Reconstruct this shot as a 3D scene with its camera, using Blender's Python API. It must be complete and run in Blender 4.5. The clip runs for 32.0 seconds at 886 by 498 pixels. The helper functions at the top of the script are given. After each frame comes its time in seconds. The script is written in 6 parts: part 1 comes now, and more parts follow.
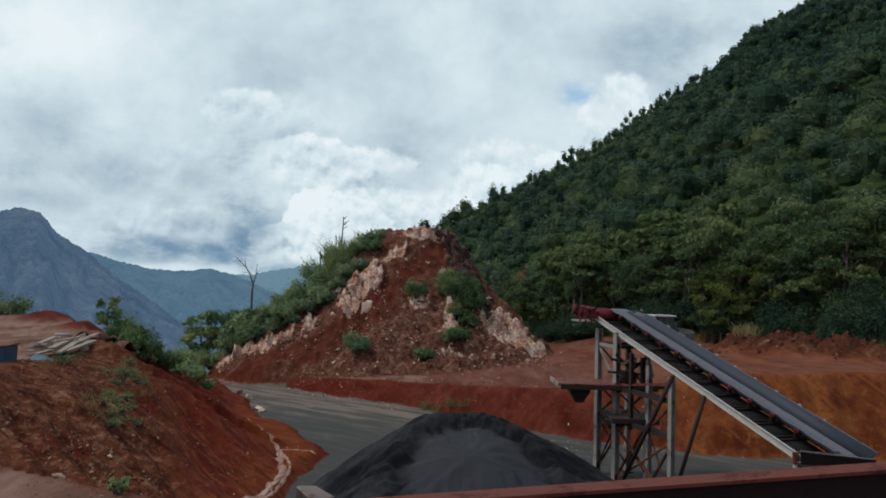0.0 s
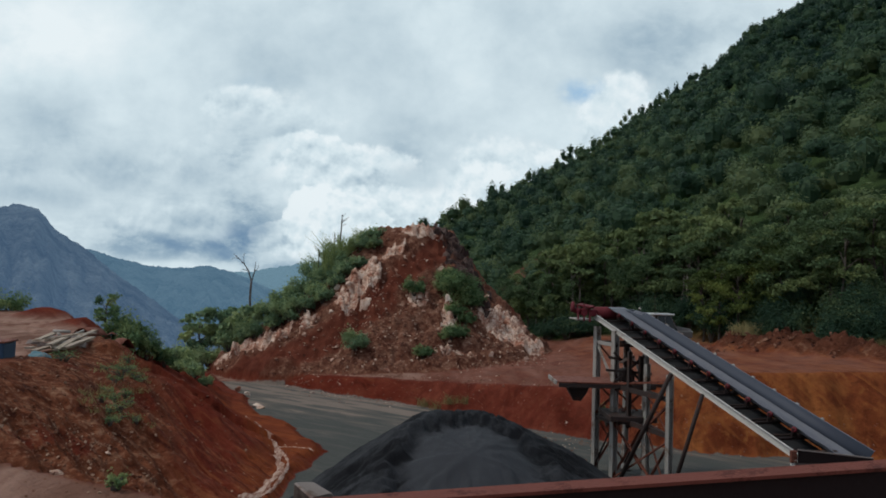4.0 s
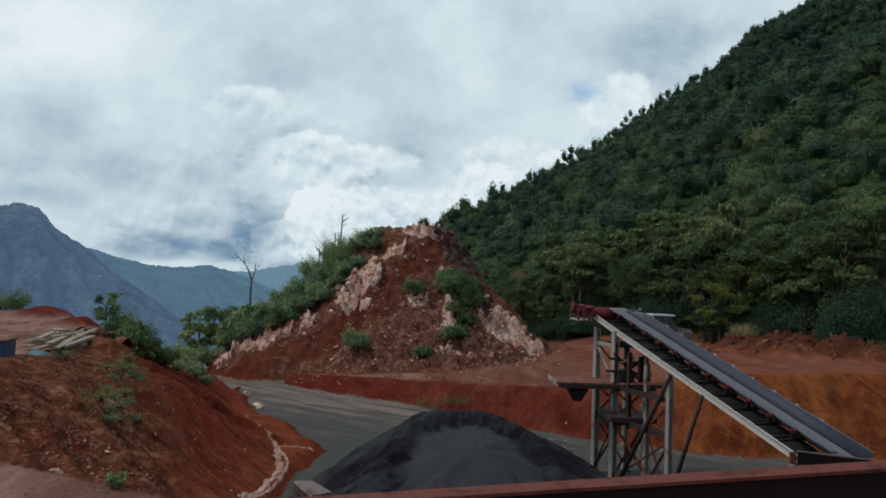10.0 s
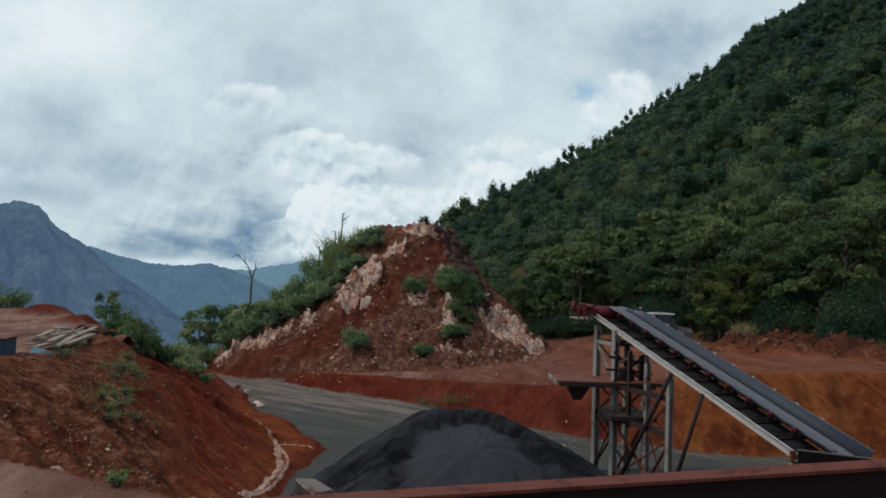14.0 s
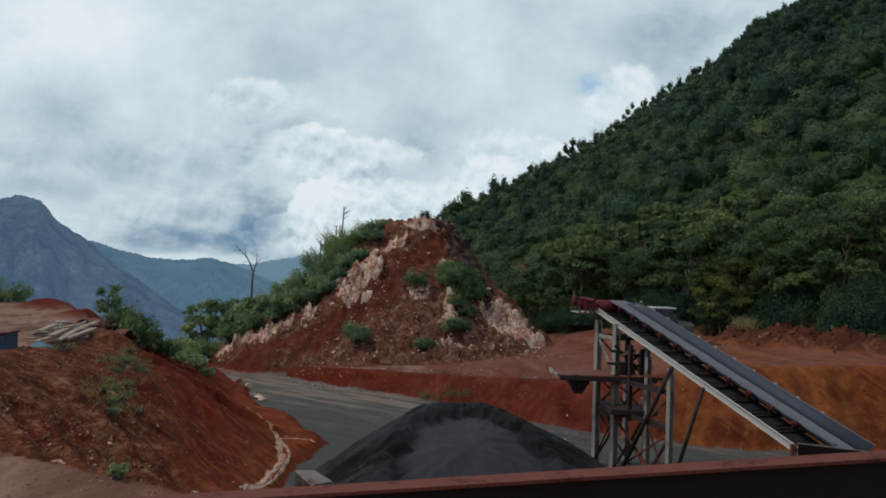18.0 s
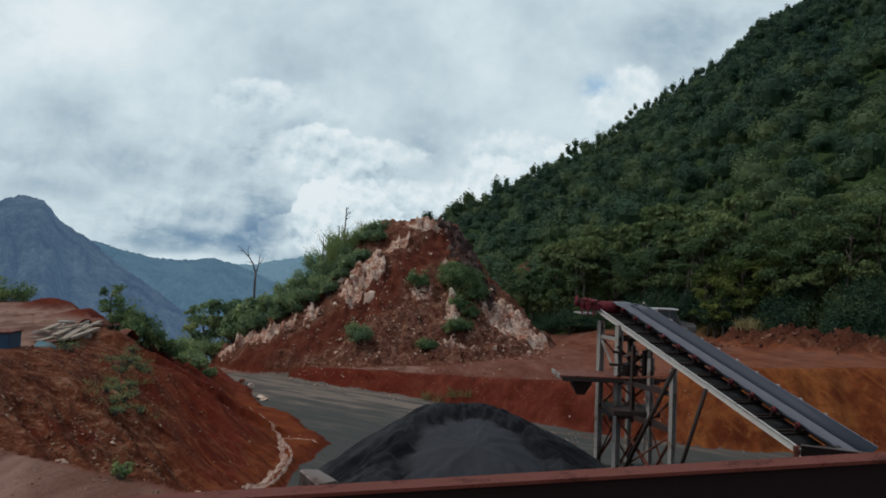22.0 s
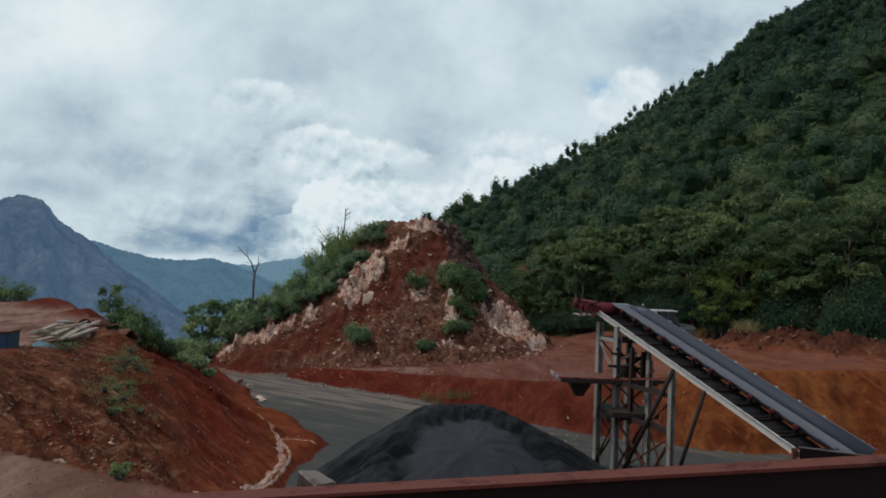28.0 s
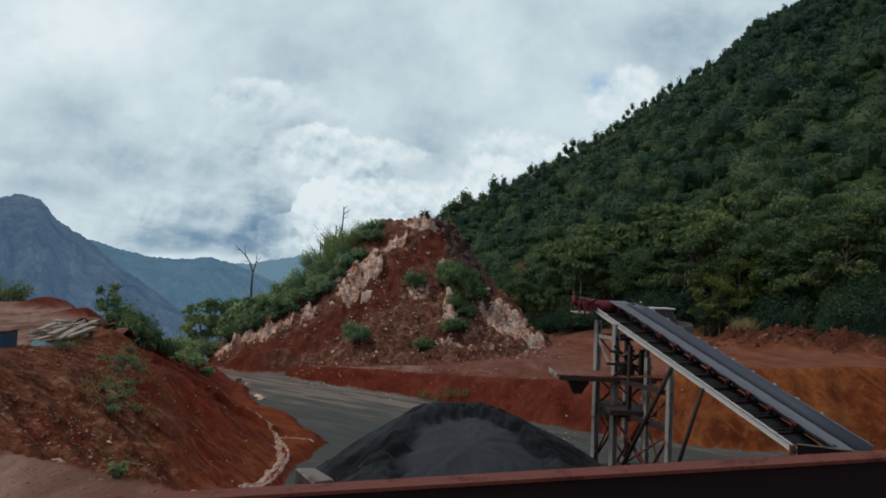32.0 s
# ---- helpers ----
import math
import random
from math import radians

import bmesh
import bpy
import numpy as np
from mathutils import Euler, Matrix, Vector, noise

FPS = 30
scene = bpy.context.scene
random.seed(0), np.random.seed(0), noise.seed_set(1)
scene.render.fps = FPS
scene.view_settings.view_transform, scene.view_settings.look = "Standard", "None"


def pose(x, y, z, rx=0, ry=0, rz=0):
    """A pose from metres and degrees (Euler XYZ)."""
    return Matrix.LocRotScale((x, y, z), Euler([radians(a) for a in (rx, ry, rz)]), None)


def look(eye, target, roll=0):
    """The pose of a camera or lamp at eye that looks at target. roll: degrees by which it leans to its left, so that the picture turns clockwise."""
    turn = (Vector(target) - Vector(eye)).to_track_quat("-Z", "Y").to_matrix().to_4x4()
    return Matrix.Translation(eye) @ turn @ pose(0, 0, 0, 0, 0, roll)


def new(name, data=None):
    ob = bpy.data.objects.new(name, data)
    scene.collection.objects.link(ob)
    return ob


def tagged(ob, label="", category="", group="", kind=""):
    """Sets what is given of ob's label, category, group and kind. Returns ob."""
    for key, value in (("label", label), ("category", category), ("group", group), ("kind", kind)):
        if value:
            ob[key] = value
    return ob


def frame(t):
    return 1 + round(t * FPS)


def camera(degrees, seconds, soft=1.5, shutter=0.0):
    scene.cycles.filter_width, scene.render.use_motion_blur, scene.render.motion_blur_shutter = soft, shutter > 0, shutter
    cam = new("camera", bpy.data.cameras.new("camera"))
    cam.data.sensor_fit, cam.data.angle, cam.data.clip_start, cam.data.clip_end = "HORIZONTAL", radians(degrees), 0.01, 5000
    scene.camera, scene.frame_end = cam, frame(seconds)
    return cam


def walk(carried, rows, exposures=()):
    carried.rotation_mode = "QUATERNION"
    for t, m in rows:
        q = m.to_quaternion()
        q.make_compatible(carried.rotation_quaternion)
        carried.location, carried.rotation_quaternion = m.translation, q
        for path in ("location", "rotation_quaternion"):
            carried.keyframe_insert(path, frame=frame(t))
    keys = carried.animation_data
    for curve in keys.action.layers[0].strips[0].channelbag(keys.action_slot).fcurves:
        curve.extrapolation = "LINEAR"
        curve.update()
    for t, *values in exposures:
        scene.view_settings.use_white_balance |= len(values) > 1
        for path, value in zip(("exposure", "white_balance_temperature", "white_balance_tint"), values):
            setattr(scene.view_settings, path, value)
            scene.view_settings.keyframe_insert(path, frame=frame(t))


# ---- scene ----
# ---- the camera: a hand-held telephone ----
cam = camera(62, 32.0, soft=1.8)
PATH = [
    (0, -0.009, 7.506, 2.995, 0.016, 1.659),
    (0.5, -0.003, 7.506, 2.717, 0.223, 1.600),
    (1, -0.001, 7.504, 2.633, 0.199, 1.634),
    (1.5, -0.002, 7.499, 2.735, 0.143, 1.758),
    (2, -0.006, 7.502, 2.811, 0.083, 1.808),
    (2.5, -0.010, 7.503, 2.931, -0.115, 1.913),
    (3, -0.007, 7.502, 2.944, -0.059, 1.922),
    (3.5, -0.010, 7.503, 2.913, -0.068, 1.826),
    (5.5, -0.003, 7.501, 2.606, -0.198, 1.921),
    (6, -0.005, 7.502, 2.726, -0.140, 1.978),
    (6.5, -0.001, 7.500, 2.840, -0.247, 2.029),
    (7, -0.006, 7.501, 2.981, -0.308, 2.065),
    (7.5, -0.010, 7.502, 3.037, -0.295, 2.174),
    (8, -0.009, 7.502, 2.968, -0.051, 2.054),
    (8.5, -0.005, 7.503, 2.777, 0.002, 2.017),
    (9, 0.000, 7.500, 2.589, -0.000, 2.000),
    (9.5, -0.003, 7.498, 2.706, -0.053, 2.079),
    (10, -0.008, 7.498, 2.846, -0.068, 2.042),
    (10.5, -0.011, 7.498, 2.972, -0.260, 2.181),
    (11, -0.009, 7.496, 2.597, -0.152, 2.020),
    (11.5, -0.006, 7.495, 2.516, -0.187, 2.072),
    (12, -0.008, 7.495, 2.576, -0.116, 2.130),
    (12.5, -0.011, 7.497, 2.669, -0.099, 2.119),
    (13, -0.015, 7.494, 2.717, -0.204, 2.158),
    (13.5, -0.016, 7.496, 2.744, -0.136, 2.115),
    (14, -0.015, 7.496, 2.731, -0.053, 2.101),
    (14.5, -0.010, 7.495, 2.465, 0.049, 1.998),
    (16.5, -0.013, 7.490, 2.558, -0.002, 2.184),
    (17, -0.011, 7.491, 2.460, 0.043, 2.079),
    (17.5, -0.008, 7.491, 2.323, -0.030, 2.086),
    (18, -0.007, 7.487, 2.284, 0.015, 2.076),
    (18.5, -0.011, 7.487, 2.312, 0.041, 2.174),
    (19, -0.017, 7.486, 2.494, -0.067, 2.273),
    (19.5, -0.021, 7.486, 2.490, -0.016, 2.262),
    (20, -0.015, 7.484, 2.194, 0.109, 2.116),
    (20.5, -0.010, 7.483, 2.075, 0.157, 2.083),
    (21, -0.014, 7.483, 2.142, 0.149, 2.161),
    (21.5, -0.018, 7.485, 2.234, 0.131, 2.214),
    (22, -0.018, 7.482, 2.333, 0.202, 2.206),
    (22.5, -0.019, 7.484, 2.402, 0.223, 2.246),
    (23, -0.017, 7.487, 2.516, 0.198, 2.332),
    (23.5, -0.016, 7.486, 2.390, 0.321, 2.245),
    (24, -0.010, 7.485, 2.164, 0.369, 2.187),
    (24.5, -0.012, 7.482, 2.202, 0.462, 2.107),
    (25, -0.017, 7.485, 2.214, 0.461, 2.161),
    (25.5, -0.019, 7.483, 2.229, 0.378, 2.237),
    (27.5, -0.019, 7.481, 2.328, 0.151, 2.327),
    (28, -0.018, 7.483, 2.416, 0.136, 2.394),
    (28.5, -0.016, 7.481, 2.442, 0.105, 2.404),
    (29, -0.009, 7.480, 2.037, 0.363, 2.175),
    (29.5, -0.007, 7.482, 1.937, 0.306, 2.071),
    (30, -0.006, 7.480, 2.005, 0.314, 2.141),
    (30.5, -0.013, 7.482, 2.243, 0.234, 2.212),
    (31, -0.017, 7.480, 2.423, 0.052, 2.265),
    (31.5, -0.016, 7.481, 2.501, -0.013, 2.270),
    (32, -0.014, 7.479, 2.291, -0.011, 2.247),
]
walk(cam, [(t, pose(x, 0, z, 90 + pitch, 0, turn) @ pose(0, 0, 0, 0, 0, roll)) for t, x, z, pitch, turn, roll in PATH],
     [(0, 0.06), (9, 0.02), (18, -0.02), (32, -0.03)])
EYE = 7.5

# ---- light: sun behind thin broken cloud, high on the left ----
SUN_HEIGHT, SUN_TURN = 54, -98
world = bpy.data.worlds.new("sky")
scene.world = world
world.use_nodes = True
wt = world.node_tree
wt.nodes.clear()
w_sky = wt.nodes.new("ShaderNodeTexSky")
w_sky.sky_type, w_sky.sun_disc = "NISHITA", False
w_sky.sun_elevation, w_sky.sun_rotation = radians(SUN_HEIGHT), radians(SUN_TURN)
w_back = wt.nodes.new("ShaderNodeBackground")
w_back.inputs["Strength"].default_value = 0.05
w_cloud = wt.nodes.new("ShaderNodeBackground")
w_cloud.inputs["Color"].default_value = (0.86, 0.93, 1.0, 1)
w_cloud.inputs["Strength"].default_value = 0.32
w_add, w_out = wt.nodes.new("ShaderNodeAddShader"), wt.nodes.new("ShaderNodeOutputWorld")
wt.links.new(w_sky.outputs[0], w_back.inputs[0])
wt.links.new(w_back.outputs[0], w_add.inputs[0])
wt.links.new(w_cloud.outputs[0], w_add.inputs[1])
wt.links.new(w_add.outputs[0], w_out.inputs[0])
sun = new("sun", bpy.data.lights.new("sun", "SUN"))
sun.data.energy, sun.data.angle, sun.data.color = 1.2, radians(12), (1.0, 0.95, 0.88)
_a, _e = radians(SUN_TURN), radians(SUN_HEIGHT)
sun.matrix_world = look((0, 0, 60), (-60 * math.sin(_a) * math.cos(_e), -60 * math.cos(_a) * math.cos(_e), 60 - 60 * math.sin(_e)))


# ---- materials ----
class Nodes:
    """Short hand for a material's node tree."""

    def __init__(self, name, rough=0.8, metal=0.0):
        self.mat = bpy.data.materials.new(name)
        self.mat.use_nodes = True
        self.t = self.mat.node_tree
        self.b = self.t.nodes["Principled BSDF"]
        self.b.inputs["Roughness"].default_value, self.b.inputs["Metallic"].default_value = rough, metal
        self.b.inputs["Specular IOR Level"].default_value = 0.3
        self.co = self.t.nodes.new("ShaderNodeTexCoord")
        self.geo = self.t.nodes.new("ShaderNodeNewGeometry")
        self.pos = self.geo.outputs["Position"]
        self.obj = self.co.outputs["Object"]

    def put(self, value, socket):
        if isinstance(value, bpy.types.NodeSocket):
            self.t.links.new(value, socket)
        elif isinstance(value, (int, float)) and socket.type in ("RGBA", "VECTOR"):
            socket.default_value = (value,) * len(socket.default_value)
        elif isinstance(value, tuple) and socket.type == "RGBA" and len(value) == 3:
            socket.default_value = (*value, 1)
        else:
            socket.default_value = value

    def math(self, op, a, b=0.0, c=None, clamp=False):
        n = self.t.nodes.new("ShaderNodeMath")
        n.operation, n.use_clamp = op, clamp
        self.put(a, n.inputs[0]), self.put(b, n.inputs[1])
        if c is not None:
            self.put(c, n.inputs[2])
        return n.outputs[0]

    def vec(self, op, a, b):
        n = self.t.nodes.new("ShaderNodeVectorMath")
        n.operation = op
        self.put(a, n.inputs[0]), self.put(b, n.inputs[1])
        return n.outputs[0]

    def noise(self, at, scale, detail=4, rough=0.55, warp=0.0):
        n = self.t.nodes.new("ShaderNodeTexNoise")
        self.put(at, n.inputs["Vector"])
        n.inputs["Scale"].default_value, n.inputs["Detail"].default_value = scale, detail
        n.inputs["Roughness"].default_value, n.inputs["Distortion"].default_value = rough, warp
        return n.outputs["Fac"]

    def cells(self, at, scale, out="Distance", feature="F1"):
        n = self.t.nodes.new("ShaderNodeTexVoronoi")
        n.feature = feature
        self.put(at, n.inputs["Vector"])
        n.inputs["Scale"].default_value = scale
        return n.outputs[out]

    def ramp(self, fac, stops):
        n = self.t.nodes.new("ShaderNodeValToRGB")
        self.put(fac, n.inputs[0])
        while len(n.color_ramp.elements) < len(stops):
            n.color_ramp.elements.new(0.5)
        for el, (p, c) in zip(n.color_ramp.elements, stops):
            el.position, el.color = p, (*c, 1) if isinstance(c, tuple) else (c, c, c, 1)
        return n.outputs[0]

    def step(self, v, a, b):
        n = self.t.nodes.new("ShaderNodeMapRange")
        n.interpolation_type = "SMOOTHSTEP"
        self.put(v, n.inputs[0])
        n.inputs[1].default_value, n.inputs[2].default_value = a, b
        return n.outputs[0]

    def mix(self, f, a, b, blend="MIX"):
        n = self.t.nodes.new("ShaderNodeMix")
        n.data_type, n.blend_type = "RGBA", blend
        self.put(f, n.inputs[0]), self.put(a, n.inputs[6]), self.put(b, n.inputs[7])
        return n.outputs[2]

    def attr(self, name):
        n = self.t.nodes.new("ShaderNodeAttribute")
        n.attribute_name = name
        return n.outputs["Fac"]

    def scaled(self, at, s):
        return self.vec("MULTIPLY", at, s)

    def bump(self, h, strength, distance):
        n = self.t.nodes.new("ShaderNodeBump")
        n.inputs["Strength"].default_value, n.inputs["Distance"].default_value = strength, distance
        self.put(h, n.inputs["Height"])
        self.t.links.new(n.outputs[0], self.b.inputs["Normal"])

    def done(self, colour, rough=None):
        self.put(colour, self.b.inputs["Base Color"])
        if rough is not None:
            self.put(rough, self.b.inputs["Roughness"])
        return self.mat

    def island(self):
        return self.geo.outputs["Random Per Island"]

    def each(self):
        return self.t.nodes.new("ShaderNodeObjectInfo").outputs["Random"]


def worn(name, colour, wear=(0.16, 0.07, 0.04), amount=0.55, rough=0.6, metal=0.0, size=3.0, relief=0.3):
    """Painted or bare surface with stains, rust or dirt at two scales."""
    n = Nodes(name, rough, metal)
    big, fine = n.noise(n.obj, size, 5, 0.6), n.noise(n.obj, size * 9, 4, 0.6)
    stain = n.step(n.math("ADD", n.math("MULTIPLY", big, 0.7), n.math("MULTIPLY", fine, 0.3)), amount, amount + 0.14)
    base = n.mix(n.math("MULTIPLY", fine, 0.5), colour, tuple(c * 0.7 for c in colour))
    n.bump(fine, relief, 0.01)
    return n.done(n.mix(stain, base, wear), n.math("ADD", n.math("MULTIPLY", stain, 0.3), rough, clamp=True))


def ground_material():
    n = Nodes("red_earth_gravel_and_rock", 0.95)
    n.b.inputs["Specular IOR Level"].default_value = 0.06
    floor, rock, grow, rough = (n.attr(k) for k in ("gravel", "bare_rock", "growth", "loose"))
    mid = n.noise(n.pos, 0.7, 5, 0.6)
    fine, grit = n.noise(n.pos, 5, 5, 0.65), n.noise(n.pos, 22, 3, 0.6)
    x = n.t.nodes.new("ShaderNodeSeparateXYZ")
    n.t.links.new(n.pos, x.inputs[0])
    east = n.math("MULTIPLY", n.step(x.outputs[0], 8, 13), n.math("SUBTRACT", 1.0, n.step(x.outputs[1], 60, 68)))
    east = n.math("MULTIPLY", east, n.math("SUBTRACT", 1.0, n.math("MULTIPLY", n.attr("trodden"), 0.6)))
    red = n.ramp(mid, [(0.3, (0.080, 0.015, 0.009)), (0.5, (0.136, 0.029, 0.017)), (0.72, (0.205, 0.060, 0.034))])
    orange = n.ramp(mid, [(0.3, (0.155, 0.038, 0.013)), (0.5, (0.245, 0.075, 0.023)), (0.72, (0.315, 0.118, 0.038))])
    soil = n.mix(n.math("MULTIPLY", east, n.math("ADD", n.math("MULTIPLY", n.step(mid, 0.35, 0.6), 0.35), 0.6)), red, orange)
    runs = n.noise(n.scaled(n.pos, (1.6, 1.6, 0.28)), 1.5, 6, 0.68, 0.5)
    soil = n.mix(n.math("MULTIPLY", n.math("SUBTRACT", 1.0, n.step(runs, 0.36, 0.50)), 0.55), soil, n.mix(0.7, soil, (0.05, 0.013, 0.008)))
    soil = n.mix(n.math("MULTIPLY", n.step(runs, 0.55, 0.70), n.math("ADD", 0.18, n.math("MULTIPLY", east, 0.3))), soil, n.mix(east, (0.32, 0.13, 0.06), (0.37, 0.155, 0.045)))
    # slanting strata in the cut banks: amber and dark red
    shear = n.t.nodes.new("ShaderNodeCombineXYZ")
    n.put(n.math("ADD", x.outputs[0], n.math("MULTIPLY", x.outputs[2], 1.1)), shear.inputs[0])
    n.put(x.outputs[1], shear.inputs[1])
    n.put(n.math("MULTIPLY", x.outputs[2], 0.15), shear.inputs[2])
    slant = n.noise(n.scaled(shear.outputs[0], (1.0, 0.45, 1.0)), 0.62, 6, 0.62, 0.6)
    soil = n.mix(n.math("MULTIPLY", n.math("SUBTRACT", 1.0, n.step(slant, 0.37, 0.47)), 0.40), soil, n.mix(east, (0.075, 0.012, 0.007), (0.115, 0.026, 0.010)))
    soil = n.mix(n.math("MULTIPLY", n.math("MULTIPLY", n.step(slant, 0.53, 0.66), east), 0.6), soil, (0.34, 0.125, 0.035))
    # damp amber soil along the embankment's foot
    soil = n.mix(n.math("MULTIPLY", n.attr("damp"), n.math("ADD", n.math("MULTIPLY", n.step(mid, 0.4, 0.6), 0.5), 0.45)), soil, (0.275, 0.080, 0.022))
    soil = n.mix(n.math("MULTIPLY", n.step(x.outputs[1], 66, 80), 0.75), soil, (0.085, 0.05, 0.03))
    # trodden and driven ground is paler and browner
    norm = n.t.nodes.new("ShaderNodeSeparateXYZ")
    n.t.links.new(n.geo.outputs["Normal"], norm.inputs[0])
    flat = n.math("MULTIPLY", n.attr("trodden"), n.step(norm.outputs[2], 0.80, 0.93))
    west = n.math("SUBTRACT", 1.0, n.step(x.outputs[0], -5, 1))
    tracks = n.noise(n.scaled(n.pos, (0.5, 0.12, 1)), 1.4, 3, 0.5, 1.2)
    dusty = n.ramp(tracks, [(0.35, (0.155, 0.078, 0.054)), (0.5, (0.24, 0.136, 0.100)), (0.7, (0.34, 0.215, 0.165))])
    soil = n.mix(n.math("MULTIPLY", flat, n.math("ADD", n.math("MULTIPLY", west, 0.84), n.math("SUBTRACT", 0.40, n.math("MULTIPLY", east, 0.30)))), soil, dusty)
    # the hill's earth is browner and darker than the cut banks
    soil = n.mix(n.math("MULTIPLY", n.attr("mound"), 0.7), soil, n.ramp(n.noise(n.pos, 1.1, 6, 0.65), [(0.35, (0.055, 0.015, 0.009)), (0.52, (0.110, 0.034, 0.020)), (0.7, (0.18, 0.066, 0.040))]))
    # gullies run down the western slope
    downhill = n.t.nodes.new("ShaderNodeVectorRotate")
    downhill.rotation_type = "Z_AXIS"
    downhill.inputs["Angle"].default_value = radians(37)
    n.t.links.new(n.pos, downhill.inputs["Vector"])
    gully = n.noise(n.scaled(downhill.outputs[0], (0.26, 1.9, 0.26)), 1.5, 6, 0.68, 0.4)
    slope = n.math("MULTIPLY", west, n.math("SUBTRACT", 1.0, n.attr("trodden"), clamp=True))
    slope = n.math("MULTIPLY", slope, n.math("SUBTRACT", 1.0, n.attr("mound"), clamp=True))
    soil = n.mix(n.math("MULTIPLY", n.math("MULTIPLY", n.math("SUBTRACT", 1.0, n.step(gully, 0.36, 0.47)), slope), 0.75), soil, (0.042, 0.012, 0.008))
    soil = n.mix(n.math("MULTIPLY", n.math("MULTIPLY", n.step(gully, 0.56, 0.66), slope), 0.36), soil, (0.30, 0.120, 0.055))
    rill = n.noise(n.scaled(downhill.outputs[0], (0.45, 4.2, 0.45)), 1.7, 4, 0.6, 0.3)
    near_foot = n.math("MULTIPLY", slope, n.math("SUBTRACT", 1.0, n.step(x.outputs[1], 27, 34)))
    soil = n.mix(n.math("MULTIPLY", n.math("MULTIPLY", n.step(rill, 0.53, 0.62), near_foot), 0.6), soil, (0.32, 0.135, 0.058))
    soil = n.mix(n.math("MULTIPLY", n.math("MULTIPLY", n.math("SUBTRACT", 1.0, n.step(rill, 0.38, 0.46)), near_foot), 0.6), soil, (0.048, 0.012, 0.007))
    soil = n.mix(n.math("MULTIPLY", slope, 0.45), soil, (0.115, 0.014, 0.006))
    # crumbled earth with pale stones on the loose slopes
    clods = n.ramp(n.noise(n.scaled(n.pos, (0.85, 1.25, 1.0)), 1.25, 9, 0.71, 0.7), [(0.34, (0.030, 0.008, 0.005)), (0.45, (0.098, 0.028, 0.012)), (0.57, (0.180, 0.064, 0.032)), (0.70, (0.40, 0.225, 0.135))])
    scree = n.ramp(n.noise(n.pos, 1.9, 9, 0.74, 0.5), [(0.36, (0.036, 0.012, 0.008)), (0.46, (0.112, 0.044, 0.027)), (0.57, (0.205, 0.102, 0.066)), (0.69, (0.44, 0.30, 0.22))])
    clods = n.mix(n.attr("mound"), clods, scree)
    clods = n.mix(n.math("MULTIPLY", east, 0.85), clods, (0.058, 0.023, 0.015))
    patch = n.step(n.noise(n.pos, 0.45, 4), 0.30, 0.42)
    soil = n.mix(n.math("MULTIPLY", rough, n.math("MULTIPLY", patch, 0.95)), soil, clods)
    soil = n.mix(n.math("MULTIPLY", n.math("MULTIPLY", rough, n.step(fine, 0.53, 0.66)), 0.55), soil, n.mix(east, (0.27, 0.15, 0.095), (0.12, 0.05, 0.03)))
    soil = n.mix(n.math("MULTIPLY", n.math("MULTIPLY", rough, n.math("SUBTRACT", 1.0, n.step(fine, 0.34, 0.47))), 0.6), soil, (0.035, 0.010, 0.006))
    soil = n.mix(n.math("MULTIPLY", grit, 0.35), soil, n.mix(0.5, soil, (0.06, 0.02, 0.01)))
    # grey crushed stone
    along_road = n.t.nodes.new("ShaderNodeVectorRotate")
    along_road.rotation_type = "Z_AXIS"
    along_road.inputs["Angle"].default_value = radians(36)
    n.t.links.new(n.pos, along_road.inputs["Vector"])
    wet = n.noise(n.scaled(along_road.outputs[0], (0.22, 1.5, 1)), 0.9, 6, 0.6, 0.4)
    far_west = n.math("MULTIPLY", n.step(n.math("ADD", x.outputs[1], n.math("MULTIPLY", x.outputs[0], 0.35)), 34, 45), 0.26)
    wet = n.math("ADD", wet, far_west)
    grey = n.ramp(wet, [(0.36, (0.070, 0.074, 0.067)), (0.56, (0.084, 0.087, 0.078)), (0.68, (0.130, 0.115, 0.097)), (0.80, (0.24, 0.19, 0.155))])
    grey = n.mix(n.math("MULTIPLY", grit, 0.4), grey, (0.06, 0.065, 0.065))
    edge = n.step(n.math("ADD", floor, n.math("MULTIPLY", n.math("SUBTRACT", mid, 0.5), 0.5)), 0.4, 0.6)
    col = n.mix(edge, soil, grey)
    # bare limestone, pale and stained red
    n.noise(n.pos, 2.2, 4)
    bent = n.vec("ADD", n.pos, n.scaled(n.vec("SUBTRACT", n.t.nodes[-1].outputs["Color"], (0.5, 0.5, 0.5)), (0.9, 0.9, 0.9)))
    cracks = n.cells(n.scaled(bent, (1.5, 0.8, 0.4)), 1.6, "Distance", "DISTANCE_TO_EDGE")
    stone = n.ramp(n.noise(n.pos, 1.3, 6, 0.7), [(0.3, (0.15, 0.04, 0.022)), (0.43, (0.38, 0.18, 0.12)), (0.55, (0.60, 0.44, 0.34)), (0.7, (0.76, 0.65, 0.54))])
    stone = n.mix(n.math("MULTIPLY", n.math("SUBTRACT", 1.0, n.step(cracks, 0.0, 0.08)), 0.75), stone, (0.13, 0.05, 0.03))
    col = n.mix(n.step(n.math("ADD", rock, n.math("MULTIPLY", n.math("SUBTRACT", fine, 0.5), 0.7)), 0.42, 0.58), col, stone)
